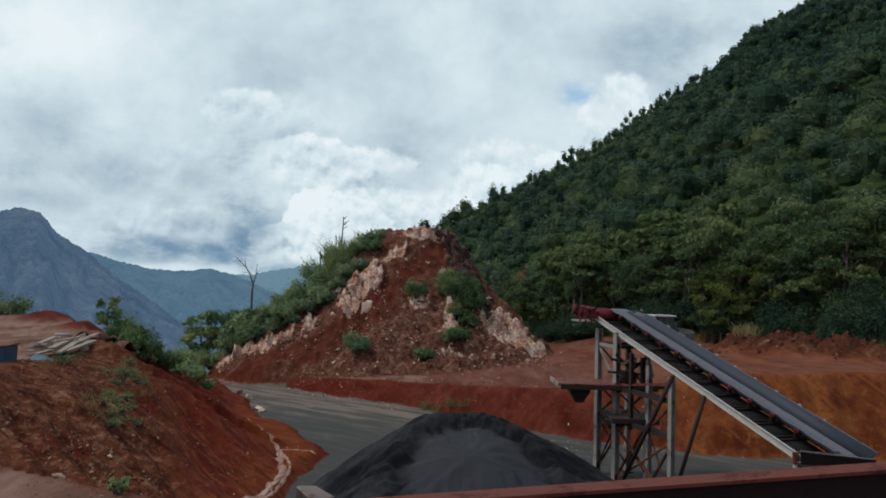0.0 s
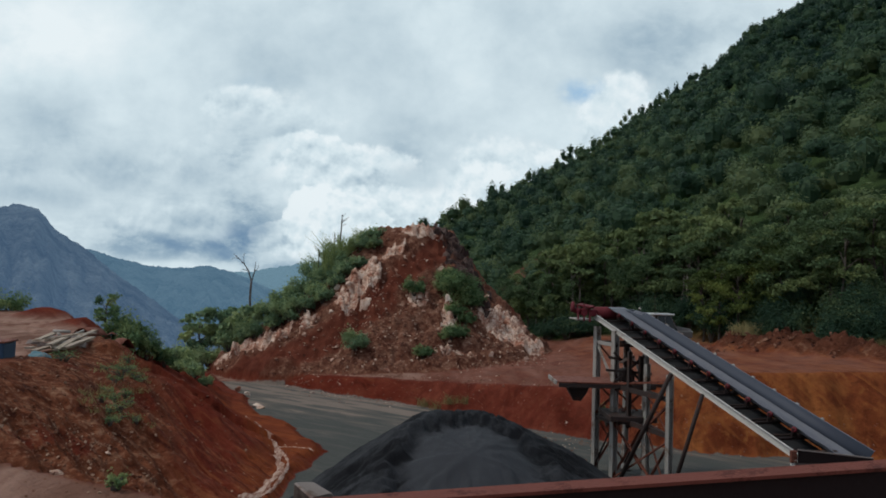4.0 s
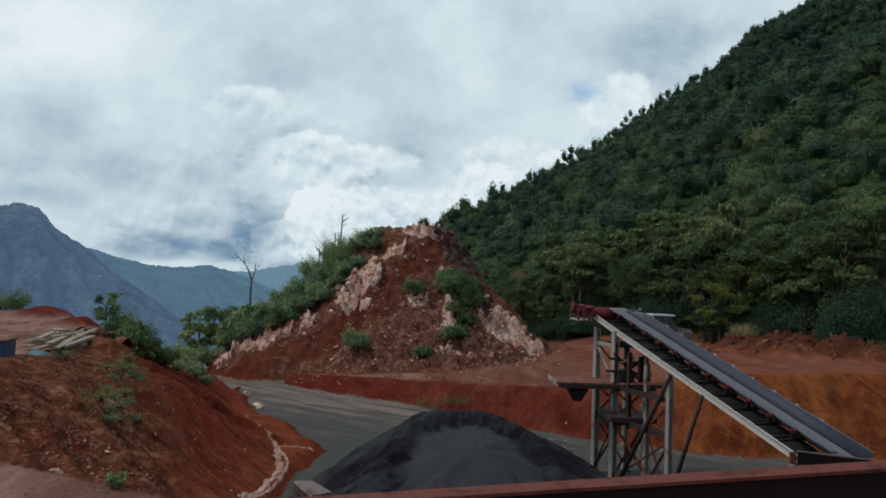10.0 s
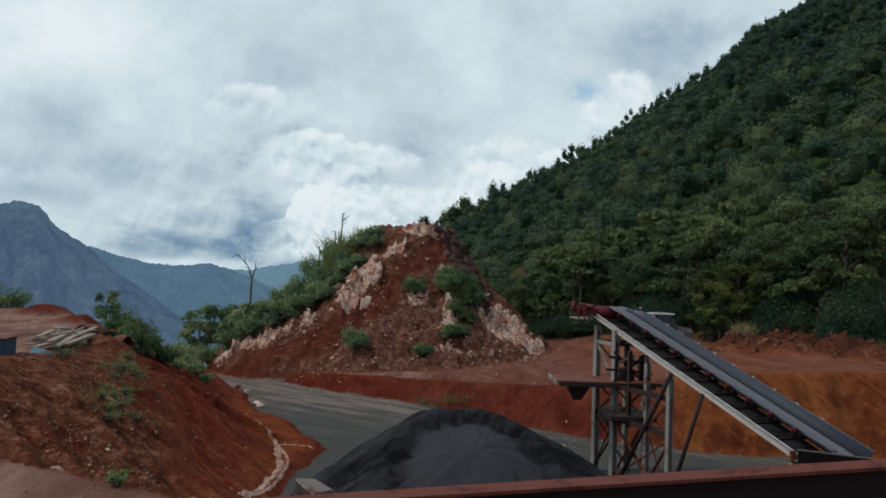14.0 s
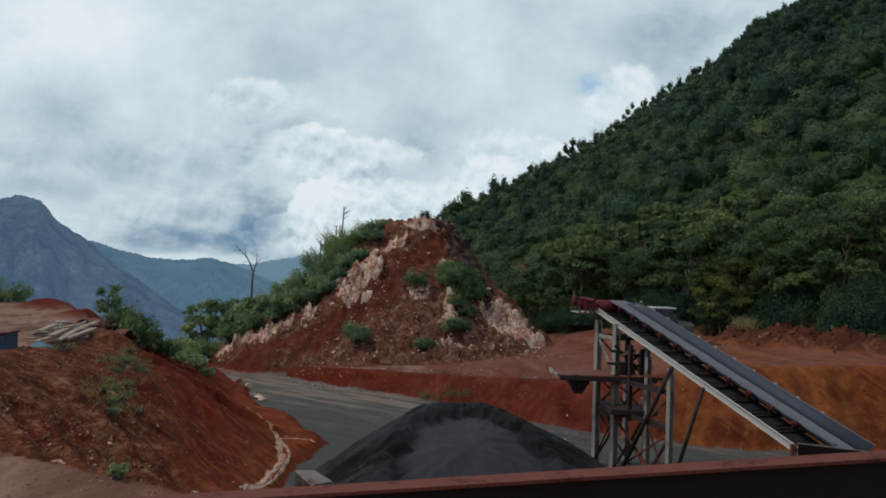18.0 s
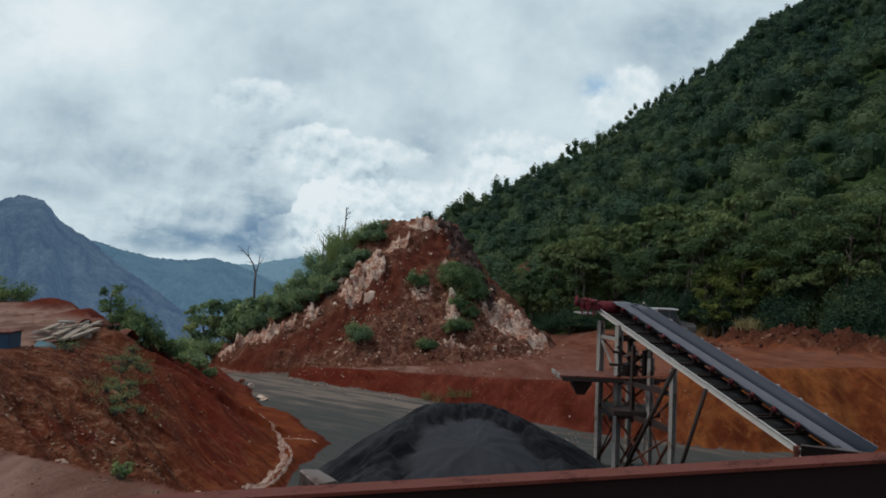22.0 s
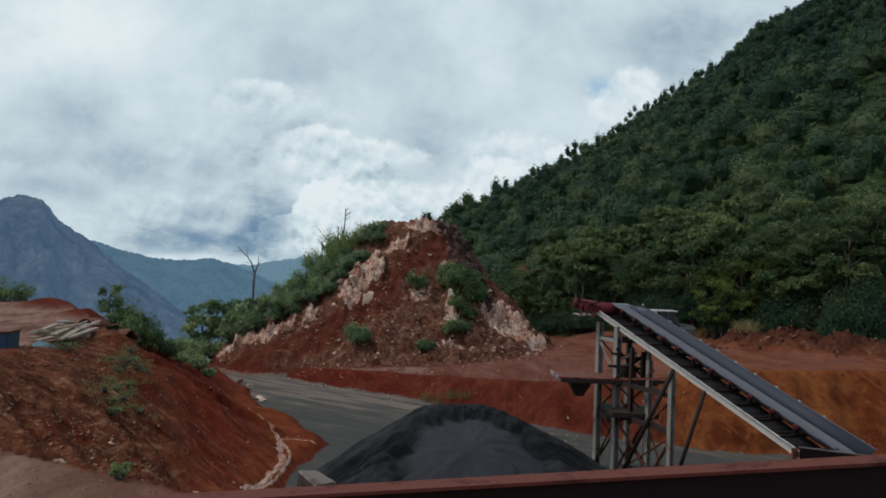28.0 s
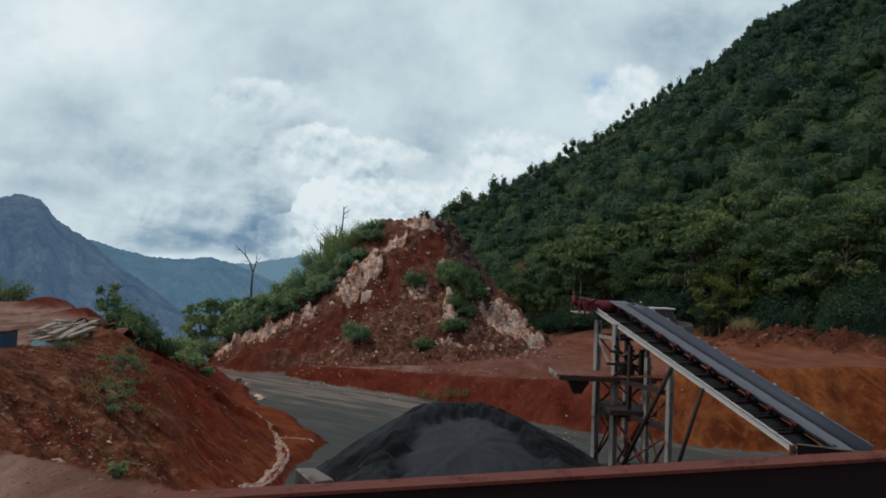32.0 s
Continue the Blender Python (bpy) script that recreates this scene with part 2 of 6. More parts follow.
    col = n.mix(n.attr("dark_rock"), col, n.ramp(n.noise(n.scaled(n.pos, (2.2, 2.2, 0.6)), 1.2, 6, 0.7), [(0.35, (0.014, 0.008, 0.007)), (0.52, (0.050, 0.026, 0.021)), (0.64, (0.115, 0.066, 0.052)), (0.76, (0.30, 0.22, 0.18))]))
    leaf = n.ramp(fine, [(0.3, (0.020, 0.035, 0.014)), (0.6, (0.05, 0.085, 0.03)), (0.8, (0.09, 0.125, 0.045))])
    col = n.mix(grow, col, leaf)
    n.bump(n.math("ADD", n.math("MULTIPLY", fine, 0.7), n.math("MULTIPLY", mid, 0.5)), 0.7, 0.22)
    return n.done(col)


def leaf_material(name, dark, mid, light, patch=0.05):
    n = Nodes(name, 0.62)
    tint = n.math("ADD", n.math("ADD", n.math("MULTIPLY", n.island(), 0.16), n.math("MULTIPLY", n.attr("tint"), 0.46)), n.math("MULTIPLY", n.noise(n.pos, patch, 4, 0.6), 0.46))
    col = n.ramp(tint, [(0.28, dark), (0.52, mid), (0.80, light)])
    n.b.inputs["Specular IOR Level"].default_value = 0.15
    mat = n.done(col)
    tr = n.t.nodes.new("ShaderNodeBsdfTranslucent")
    n.t.links.new(col, tr.inputs[0])
    mixer = n.t.nodes.new("ShaderNodeMixShader")
    mixer.inputs[0].default_value = 0.35
    out = n.t.nodes["Material Output"]
    n.t.links.new(n.b.outputs[0], mixer.inputs[1])
    n.t.links.new(tr.outputs[0], mixer.inputs[2])
    n.t.links.new(mixer.outputs[0], out.inputs[0])
    return mat


def glow(n, colour, strength=1.0):
    em = n.t.nodes.new("ShaderNodeEmission")
    n.put(colour, em.inputs[0])
    em.inputs[1].default_value = strength
    n.t.links.new(em.outputs[0], n.t.nodes["Material Output"].inputs[0])
    return n.mat


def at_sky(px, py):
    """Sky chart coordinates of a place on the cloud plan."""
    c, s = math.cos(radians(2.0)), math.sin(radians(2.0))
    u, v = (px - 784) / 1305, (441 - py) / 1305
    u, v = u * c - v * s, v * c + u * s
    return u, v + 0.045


def sky_material(heaps):
    """The veil of high cloud, or the heaped clouds that stand before it."""
    n = Nodes("heaped_cloud" if heaps else "broken_cloud_veil")
    uv = n.co.outputs["UV"]
    n.noise(uv, 3.0, 4)
    at = n.vec("ADD", uv, n.scaled(n.vec("SUBTRACT", n.t.nodes[-1].outputs["Color"], (0.5, 0.5, 0.5)), (0.05, 0.04, 0)))
    n.noise(uv, 16.0, 3)
    curl = n.vec("ADD", at, n.scaled(n.vec("SUBTRACT", n.t.nodes[-1].outputs["Color"], (0.5, 0.5, 0.5)), (0.007, 0.006, 0)))

    def puff(offset, scale):
        v = n.t.nodes.new("ShaderNodeTexVoronoi")
        v.feature, v.normalize = "F1", True
        n.put(n.vec("ADD", n.scaled(curl, (1.05, 1.1, 1.0)), offset), v.inputs["Vector"])
        v.inputs["Scale"].default_value, v.inputs["Detail"].default_value = scale, 4.0
        v.inputs["Roughness"].default_value, v.inputs["Lacunarity"].default_value = 0.56, 2.2
        return n.math("SUBTRACT", 1.0, v.outputs["Distance"])

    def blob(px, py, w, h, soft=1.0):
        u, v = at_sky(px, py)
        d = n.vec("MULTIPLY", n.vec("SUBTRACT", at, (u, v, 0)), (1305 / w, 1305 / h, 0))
        ln = n.t.nodes.new("ShaderNodeVectorMath")
        ln.operation = "LENGTH"
        n.t.links.new(d, ln.inputs[0])
        return n.math("SUBTRACT", 1.0, n.step(ln.outputs["Value"], 1.0 - 0.8 * soft, 1.0 + 0.5 * soft))

    p0, p1 = puff((0, 0, 0), 7.5), puff((0.005, -0.013, 0), 7.5)
    emboss = n.math("SUBTRACT", p0, p1)
    wide, fine = n.noise(uv, 5.0, 6, 0.6), n.noise(curl, 14.0, 6, 0.6)
    veil = n.noise(n.scaled(at, (1.0, 1.1, 1)), 4.6, 7, 0.57)
    light = n.math("ADD", 0.72, n.math("MULTIPLY", n.math("SUBTRACT", veil, 0.5), 0.95))
    light = n.math("ADD", light, n.math("MULTIPLY", n.math("SUBTRACT", n.noise(uv, 1.9, 3), 0.5), 0.30))
    # soft light and dark masses behind the heaps
    torn = n.math("ADD", 0.45, n.math("MULTIPLY", n.step(n.noise(n.scaled(curl, (1.0, 1.8, 1.0)), 12.0, 6, 0.62), 0.36, 0.62), 0.8))
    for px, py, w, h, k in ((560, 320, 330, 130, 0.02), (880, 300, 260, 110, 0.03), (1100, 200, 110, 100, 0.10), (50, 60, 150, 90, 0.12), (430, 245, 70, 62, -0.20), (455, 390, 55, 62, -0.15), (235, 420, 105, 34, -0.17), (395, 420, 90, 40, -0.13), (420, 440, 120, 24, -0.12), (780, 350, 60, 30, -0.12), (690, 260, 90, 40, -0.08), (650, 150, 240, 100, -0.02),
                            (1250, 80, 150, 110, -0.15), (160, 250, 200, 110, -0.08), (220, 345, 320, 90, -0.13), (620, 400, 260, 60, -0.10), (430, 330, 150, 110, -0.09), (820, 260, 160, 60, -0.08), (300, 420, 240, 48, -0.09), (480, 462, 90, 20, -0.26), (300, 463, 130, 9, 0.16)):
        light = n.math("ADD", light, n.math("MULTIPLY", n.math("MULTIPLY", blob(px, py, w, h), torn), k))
    solid = 0.0
    if heaps:
        light = 0.0
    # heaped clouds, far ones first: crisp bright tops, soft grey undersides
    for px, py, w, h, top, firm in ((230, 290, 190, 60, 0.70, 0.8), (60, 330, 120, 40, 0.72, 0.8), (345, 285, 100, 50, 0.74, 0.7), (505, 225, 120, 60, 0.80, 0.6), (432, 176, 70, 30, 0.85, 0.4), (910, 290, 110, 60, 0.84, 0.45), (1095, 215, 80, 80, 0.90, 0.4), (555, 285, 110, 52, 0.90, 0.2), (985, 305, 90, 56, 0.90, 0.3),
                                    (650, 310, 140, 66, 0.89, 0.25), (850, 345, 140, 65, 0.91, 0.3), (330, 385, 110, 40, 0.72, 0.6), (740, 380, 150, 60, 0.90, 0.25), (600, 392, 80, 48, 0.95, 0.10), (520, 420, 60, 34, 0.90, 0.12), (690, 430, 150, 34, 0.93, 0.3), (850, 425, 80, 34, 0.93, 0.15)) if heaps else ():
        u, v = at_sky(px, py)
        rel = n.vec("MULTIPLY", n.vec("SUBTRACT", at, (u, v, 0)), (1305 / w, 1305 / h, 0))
        ln = n.t.nodes.new("ShaderNodeVectorMath")
        ln.operation = "LENGTH"
        n.t.links.new(rel, ln.inputs[0])
        up = n.t.nodes.new("ShaderNodeSeparateXYZ")
        n.t.links.new(rel, up.inputs[0])
        edge = n.math("ADD", n.math("SUBTRACT", 1.12, ln.outputs["Value"]), n.math("MULTIPLY", n.math("SUBTRACT", p0, 0.66), 2.3))
        edge = n.math("ADD", edge, n.math("MULTIPLY", n.math("SUBTRACT", fine, 0.5), 0.7))
        mask = n.math("MULTIPLY", n.step(edge, 0.0, firm), n.step(up.outputs[1], -1.3, -0.2))
        shade = n.math("ADD", top - 0.05, n.math("MULTIPLY", up.outputs[1], 0.07))
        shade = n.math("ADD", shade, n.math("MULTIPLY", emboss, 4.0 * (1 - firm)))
        shade = n.math("ADD", shade, n.math("MULTIPLY", n.math("SUBTRACT", fine, 0.5), 0.34 * (1 - 0.7 * firm)))
        shade = n.math("SUBTRACT", shade, n.math("MULTIPLY", n.step(edge, 0.25, 1.3), 0.15))
        mask = n.math("MULTIPLY", mask, 0.92)
        rest = n.math("SUBTRACT", 1.0, mask)
        light = n.math("ADD", n.math("MULTIPLY", light, rest), n.math("MULTIPLY", shade, mask))
        solid = n.math("ADD", n.math("MULTIPLY", solid, rest), mask)
    if heaps:
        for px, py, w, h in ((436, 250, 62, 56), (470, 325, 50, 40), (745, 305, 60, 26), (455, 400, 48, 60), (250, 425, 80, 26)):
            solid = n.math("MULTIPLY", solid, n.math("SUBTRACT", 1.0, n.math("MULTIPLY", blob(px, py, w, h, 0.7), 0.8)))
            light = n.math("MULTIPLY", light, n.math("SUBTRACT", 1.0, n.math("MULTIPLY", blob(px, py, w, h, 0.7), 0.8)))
        light = n.math("DIVIDE", light, n.math("MAXIMUM", solid, 0.01))
    col = n.ramp(light, [(0.20, (0.145, 0.25, 0.38)), (0.42, (0.300, 0.415, 0.51)), (0.60, (0.480, 0.595, 0.665)), (0.78, (0.630, 0.745, 0.80)), (0.98, (0.77, 0.85, 0.885))])
    if heaps:
        glow(n, col, 1.0)
        clear, both = n.t.nodes.new("ShaderNodeBsdfTransparent"), n.t.nodes.new("ShaderNodeMixShader")
        out = n.t.nodes["Material Output"]
        n.put(solid, both.inputs[0])
        n.t.links.new(clear.outputs[0], both.inputs[1])
        n.t.links.new(out.inputs[0].links[0].from_socket, both.inputs[2])
        n.t.links.new(both.outputs[0], out.inputs[0])
        return n.mat
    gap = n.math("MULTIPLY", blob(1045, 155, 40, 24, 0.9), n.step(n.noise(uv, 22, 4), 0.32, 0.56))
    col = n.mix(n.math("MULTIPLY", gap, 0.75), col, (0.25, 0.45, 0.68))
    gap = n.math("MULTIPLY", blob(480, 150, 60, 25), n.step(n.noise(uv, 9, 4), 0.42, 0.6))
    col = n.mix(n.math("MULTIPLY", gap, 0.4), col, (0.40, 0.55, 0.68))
    return glow(n, col, 1.0)


def far_material(name, dark, light, haze_glow, scale):
    """Distant wooded slopes, their haze put into bluish colour and a blue glow."""
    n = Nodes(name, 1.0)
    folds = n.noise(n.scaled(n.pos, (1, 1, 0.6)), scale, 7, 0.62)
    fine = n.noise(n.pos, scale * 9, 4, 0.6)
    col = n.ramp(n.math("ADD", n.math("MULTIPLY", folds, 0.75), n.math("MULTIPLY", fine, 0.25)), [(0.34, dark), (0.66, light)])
    n.put(haze_glow, n.b.inputs["Emission Color"])
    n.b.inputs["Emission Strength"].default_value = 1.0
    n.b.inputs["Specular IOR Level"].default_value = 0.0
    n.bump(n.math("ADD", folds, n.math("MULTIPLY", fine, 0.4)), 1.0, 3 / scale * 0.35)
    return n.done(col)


def gravel_material():
    n = Nodes("dark_crushed_stone", 0.85)
    n.b.inputs["Specular IOR Level"].default_value = 0.15
    big, grit = n.noise(n.obj, 0.5, 4), n.noise(n.obj, 26, 4, 0.7)
    streak = n.noise(n.scaled(n.obj, (2.2, 2.2, 0.4)), 1.2, 5, 0.65)
    col = n.ramp(n.math("ADD", n.math("MULTIPLY", big, 0.4), n.math("MULTIPLY", streak, 0.6)), [(0.40, (0.009, 0.010, 0.012)), (0.52, (0.022, 0.024, 0.027)), (0.66, (0.040, 0.043, 0.047))])
    col = n.mix(n.math("MULTIPLY", n.attr("fresh"), 0.8), col, (0.053, 0.057, 0.063))
    col = n.mix(n.math("MULTIPLY", n.step(grit, 0.5, 0.75), 0.45), col, (0.070, 0.074, 0.078))
    col = n.mix(n.math("MULTIPLY", n.attr("dark_streak"), 0.85), col, (0.006, 0.0065, 0.008))
    n.bump(grit, 0.6, 0.06)
    return n.done(col)


def plain_rock(name, a, b, c):
    n = Nodes(name, 0.9)
    v = n.math("ADD", n.math("MULTIPLY", n.noise(n.obj, 1.8, 6, 0.7), 0.75), n.math("MULTIPLY", n.each(), 0.3))
    n.bump(n.noise(n.obj, 6, 5, 0.65), 0.6, 0.08)
    return n.done(n.ramp(v, [(0.35, a), (0.55, b), (0.75, c)]))


GROUND = ground_material()
FOREST = leaf_material("forest_leaves", (0.021, 0.053, 0.037), (0.054, 0.104, 0.057), (0.136, 0.178, 0.076), 0.03)
FOREST_EDGE = leaf_material("forest_edge_leaves", (0.046, 0.086, 0.043), (0.102, 0.156, 0.066), (0.185, 0.228, 0.086), 0.07)
BAMBOO = leaf_material("bamboo_leaves", (0.056, 0.088, 0.026), (0.108, 0.152, 0.042), (0.19, 0.23, 0.06), 0.2)
SCRUB = leaf_material("scrub_leaves", (0.050, 0.104, 0.048), (0.128, 0.208, 0.088), (0.27, 0.33, 0.135), 0.4)
PALE_SCRUB = leaf_material("pale_scrub_leaves", (0.080, 0.150, 0.088), (0.180, 0.270, 0.140), (0.34, 0.41, 0.18), 0.4)
DRY = leaf_material("dry_grass", (0.10, 0.08, 0.035), (0.20, 0.17, 0.07), (0.30, 0.26, 0.12), 0.5)
BARK = worn("grey_bark", (0.10, 0.085, 0.07), (0.04, 0.03, 0.025), 0.5, 0.9, 0, 2.0, 0.8)
PALE_BARK = worn("pale_bark", (0.24, 0.22, 0.19), (0.10, 0.08, 0.06), 0.5, 0.9, 0, 2.0, 0.6)
DEADWOOD = worn("weathered_dead_wood", (0.13, 0.11, 0.10), (0.05, 0.04, 0.035), 0.5, 0.9, 0, 2.0, 0.8)
GRAVEL = gravel_material()
LIMESTONE = plain_rock("pale_limestone", (0.24, 0.080, 0.045), (0.56, 0.38, 0.28), (0.78, 0.66, 0.54))
DUSKROCK = plain_rock("dusky_red_rock", (0.022, 0.012, 0.010), (0.058, 0.032, 0.027), (0.20, 0.140, 0.115))
REDROCK = plain_rock("red_stained_rock", (0.09, 0.03, 0.018), (0.20, 0.08, 0.045), (0.36, 0.22, 0.15))
GREY_STEEL = worn("pale_grey_painted_steel", (0.32, 0.30, 0.27), (0.14, 0.085, 0.06), 0.51, 0.6, 0.1, 1.6)
WHITE_STEEL = worn("white_painted_steel", (0.50, 0.48, 0.44), (0.24, 0.12, 0.07), 0.56, 0.5, 0.0, 2.2)
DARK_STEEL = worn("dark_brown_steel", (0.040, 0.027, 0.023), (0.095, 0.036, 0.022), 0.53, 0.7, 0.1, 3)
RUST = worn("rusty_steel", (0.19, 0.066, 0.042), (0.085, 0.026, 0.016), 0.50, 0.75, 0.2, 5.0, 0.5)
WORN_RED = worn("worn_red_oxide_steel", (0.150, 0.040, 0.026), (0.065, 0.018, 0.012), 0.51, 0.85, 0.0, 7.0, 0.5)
# Rust with the beam's shade put into its colour; also other dark steel.
DARK_SHADED_RUST = worn("dark_shaded_rust", (0.017, 0.009, 0.008), (0.036, 0.014, 0.010), 0.58, 0.8, 0.2, 4.0, 0.4)
RED_PAINT = worn("red_painted_steel", (0.125, 0.012, 0.018), (0.055, 0.014, 0.014), 0.50, 0.75, 0.0, 6)
RUBBER = worn("worn_grey_rubber_belt", (0.115, 0.121, 0.140), (0.16, 0.157, 0.160), 0.54, 0.55, 0.0, 1.2, 0.2)
BLACK = worn("black_rubber", (0.02, 0.02, 0.021), (0.05, 0.04, 0.035), 0.6, 0.7, 0.0, 4)
# darker copy of the concrete for the block's shaded sides; also a guard plate
DULL_CONCRETE = worn("dull_dark_concrete", (0.075, 0.055, 0.045), (0.04, 0.025, 0.02), 0.5, 0.9, 0.0, 4, 0.6)
CONCRETE = worn("weathered_concrete", (0.25, 0.205, 0.18), (0.13, 0.085, 0.065), 0.50, 0.9, 0.0, 4, 0.6)
TIMBER = worn("weathered_timber", (0.36, 0.29, 0.22), (0.15, 0.09, 0.06), 0.52, 0.85, 0.0, 3, 0.5)
CAR_PAINT = worn("dusty_white_paint", (0.55, 0.57, 0.57), (0.32, 0.24, 0.18), 0.6, 0.35, 0.0, 3, 0.05)
# darker copy of the belt rubber, for the shade on its far wing
SHADED_RUBBER = worn("shaded_blue_grey_rubber", (0.040, 0.048, 0.066), (0.065, 0.068, 0.076), 0.58, 0.6, 0.0, 2, 0.2)
CAR_GREY = worn("dusty_grey_paint", (0.13, 0.13, 0.125), (0.22, 0.15, 0.11), 0.55, 0.45, 0.0, 3, 0.05)
CAR_GLASS = worn("dark_tinted_glass", (0.02, 0.024, 0.026), (0.06, 0.05, 0.045), 0.66, 0.12, 0.0, 3, 0.02)
BLUE_SHEET = worn("faded_blue_sheet", (0.035, 0.075, 0.13), (0.10, 0.09, 0.09), 0.6, 0.6, 0.0, 3, 0.2)
TEAL_SHEET = worn("turquoise_tarpaulin", (0.05, 0.16, 0.20), (0.18, 0.18, 0.17), 0.52, 0.5, 0.0, 5, 0.3)
n = Nodes("pale_wet_silt", 0.7)
runs = n.noise(n.scaled(n.pos, (7.0, 0.9, 1.0)), 1.6, 5, 0.65, 0.6)
SILT = n.done(n.ramp(runs, [(0.38, (0.17, 0.052, 0.028)), (0.48, (0.30, 0.16, 0.105)), (0.60, (0.48, 0.34, 0.265))]))


# ---- mesh making ----
def mesh_of(name, verts, faces, material, smooth_faces=False):
    me = bpy.data.meshes.new(name)
    me.from_pydata([tuple(map(float, v)) for v in verts], [], [tuple(map(int, f)) for f in faces])
    if smooth_faces:
        me.shade_smooth()
    for m in material if isinstance(material, (list, tuple)) else [material]:
        me.materials.append(m)
    return me


def quick_mesh(name, verts, quads, material, smooth_faces=False):
    """A large mesh of four-cornered faces from arrays."""
    verts, quads = np.asarray(verts, np.float32), np.asarray(quads, np.int32)
    me = bpy.data.meshes.new(name)
    me.vertices.add(len(verts))
    me.vertices.foreach_set("co", verts.ravel())
    me.loops.add(quads.size)
    me.loops.foreach_set("vertex_index", quads.ravel())
    me.polygons.add(len(quads))
    me.polygons.foreach_set("loop_start", np.arange(0, quads.size, quads.shape[1], dtype=np.int32))
    me.update(calc_edges=True)
    me.validate()
    if smooth_faces:
        me.shade_smooth()
    me.materials.append(material)
    return me


class Build:
    """Gathers solids into one mesh."""

    def __init__(self):
        self.v, self.f = [], []

    def add(self, verts, faces):
        o = len(self.v)
        self.v += [tuple(p) for p in verts]
        self.f += [tuple(i + o for i in f) for f in faces]
        return self

    def box(self, lo, hi, bevel=0.0):
        """A box with chamfered upright and level edges."""
        lo, hi = Vector(lo), Vector(hi)
        b = min(bevel, *(0.45 * (hi - lo)[k] for k in range(3)))
        if b <= 0:
            c = [(x, y, z) for x in (lo.x, hi.x) for y in (lo.y, hi.y) for z in (lo.z, hi.z)]
            return self.add(c, [(0, 1, 3, 2), (4, 6, 7, 5), (0, 4, 5, 1), (2, 3, 7, 6), (0, 2, 6, 4), (1, 5, 7, 3)])
        rings = []
        for z, d in ((lo.z, b), (lo.z + b, 0), (hi.z - b, 0), (hi.z, b)):
            x0, x1, y0, y1 = lo.x + d, hi.x - d, lo.y + d, hi.y - d
            e = b if d == 0 else b * 0.5
            rings.append([(x0 + e, y0, z), (x1 - e, y0, z), (x1, y0 + e, z), (x1, y1 - e, z), (x1 - e, y1, z), (x0 + e, y1, z), (x0, y1 - e, z), (x0, y0 + e, z)])
        return self.loft(rings)

    def loft(self, rings, caps=True, closed=True):
        n = len(rings[0])
        v = [p for r in rings for p in r]
        f = []
        for k in range(len(rings) - 1):
            for i in range(n if closed else n - 1):
                j = (i + 1) % n
                f.append((k * n + i, k * n + j, (k + 1) * n + j, (k + 1) * n + i))
        if caps:
            f.append(tuple(reversed(range(n))))
            f.append(tuple((len(rings) - 1) * n + i for i in range(n)))
        return self.add(v, f)

    def sweep(self, profile, p, q, up=(0, 0, 1)):
        """A straight bar with the given section from p to q: section x goes sideways, y goes up."""
        p, q = Vector(p), Vector(q)
        d = (q - p).normalized()
        side = d.cross(Vector(up))
        side = side.normalized() if side.length > 1e-4 else Vector((1, 0, 0))
        top = side.cross(d)
        return self.loft([[e + side * a + top * b for a, b in profile] for e in (p, q)])

    def rod(self, p, q, r, n=10, r2=None):
        p, q = Vector(p), Vector(q)
        d = (q - p).normalized()
        s = d.orthogonal().normalized()
        t = d.cross(s)
        ring = lambda e, k: [e + (s * math.cos(a) + t * math.sin(a)) * k for a in (2 * math.pi * i / n for i in range(n))]
        return self.loft([ring(p, r), ring(q, r if r2 is None else r2)])

    def tube(self, points, radii, n=7):
        rings = []
        for i, p in enumerate(points):
            a, b = Vector(points[max(i - 1, 0)]), Vector(points[min(i + 1, len(points) - 1)])
            d = (b - a).normalized()
            s = d.cross(Vector((0.3, 1, 0.1))).normalized()
            t = d.cross(s)
            rings.append([Vector(p) + (s * math.cos(w) + t * math.sin(w)) * radii[i] for w in (2 * math.pi * k / n for k in range(n))])
        return self.loft(rings)

    def mesh(self, name, material, smooth_faces=False):
        me = mesh_of(name, self.v, self.f, material, smooth_faces)
        bm = bmesh.new()
        bm.from_mesh(me)
        bmesh.ops.recalc_face_normals(bm, faces=bm.faces)
        bm.to_mesh(me)
        bm.free()
        return me


def part(name, build, material, parent, label="", smooth_faces=False):
    me = build.mesh(name, material, smooth_faces) if isinstance(build, Build) else build
    ob = new(name, me)
    ob.parent = parent
    return tagged(ob, label)


def thing(name, at, label, category, group="", turn=0.0, kind=""):
    ob = new(name)
    ob.empty_display_size = 0.2
    ob.matrix_basis = pose(*at, 0, 0, turn)
    return tagged(ob, label, category, group, kind)


CHANNEL = lambda w, h, t: [(-w, -h), (w, -h), (w, -h + t), (-w + t, -h + t), (-w + t, h - t), (w, h - t), (w, h), (-w, h)]
HBEAM = lambda w, h, t: [(-w, -h), (w, -h), (w, -h + t), (t / 2, -h + t), (t / 2, h - t), (w, h - t), (w, h), (-w, h), (-w, h - t), (-t / 2, h - t), (-t / 2, -h + t), (-w, -h + t)]
ANGLE = lambda a, t: [(0, 0), (a, 0), (a, t), (t, t), (t, a), (0, a)]
FLAT = lambda w, h: [(-w, -h), (w, -h), (w, h), (-w, h)]

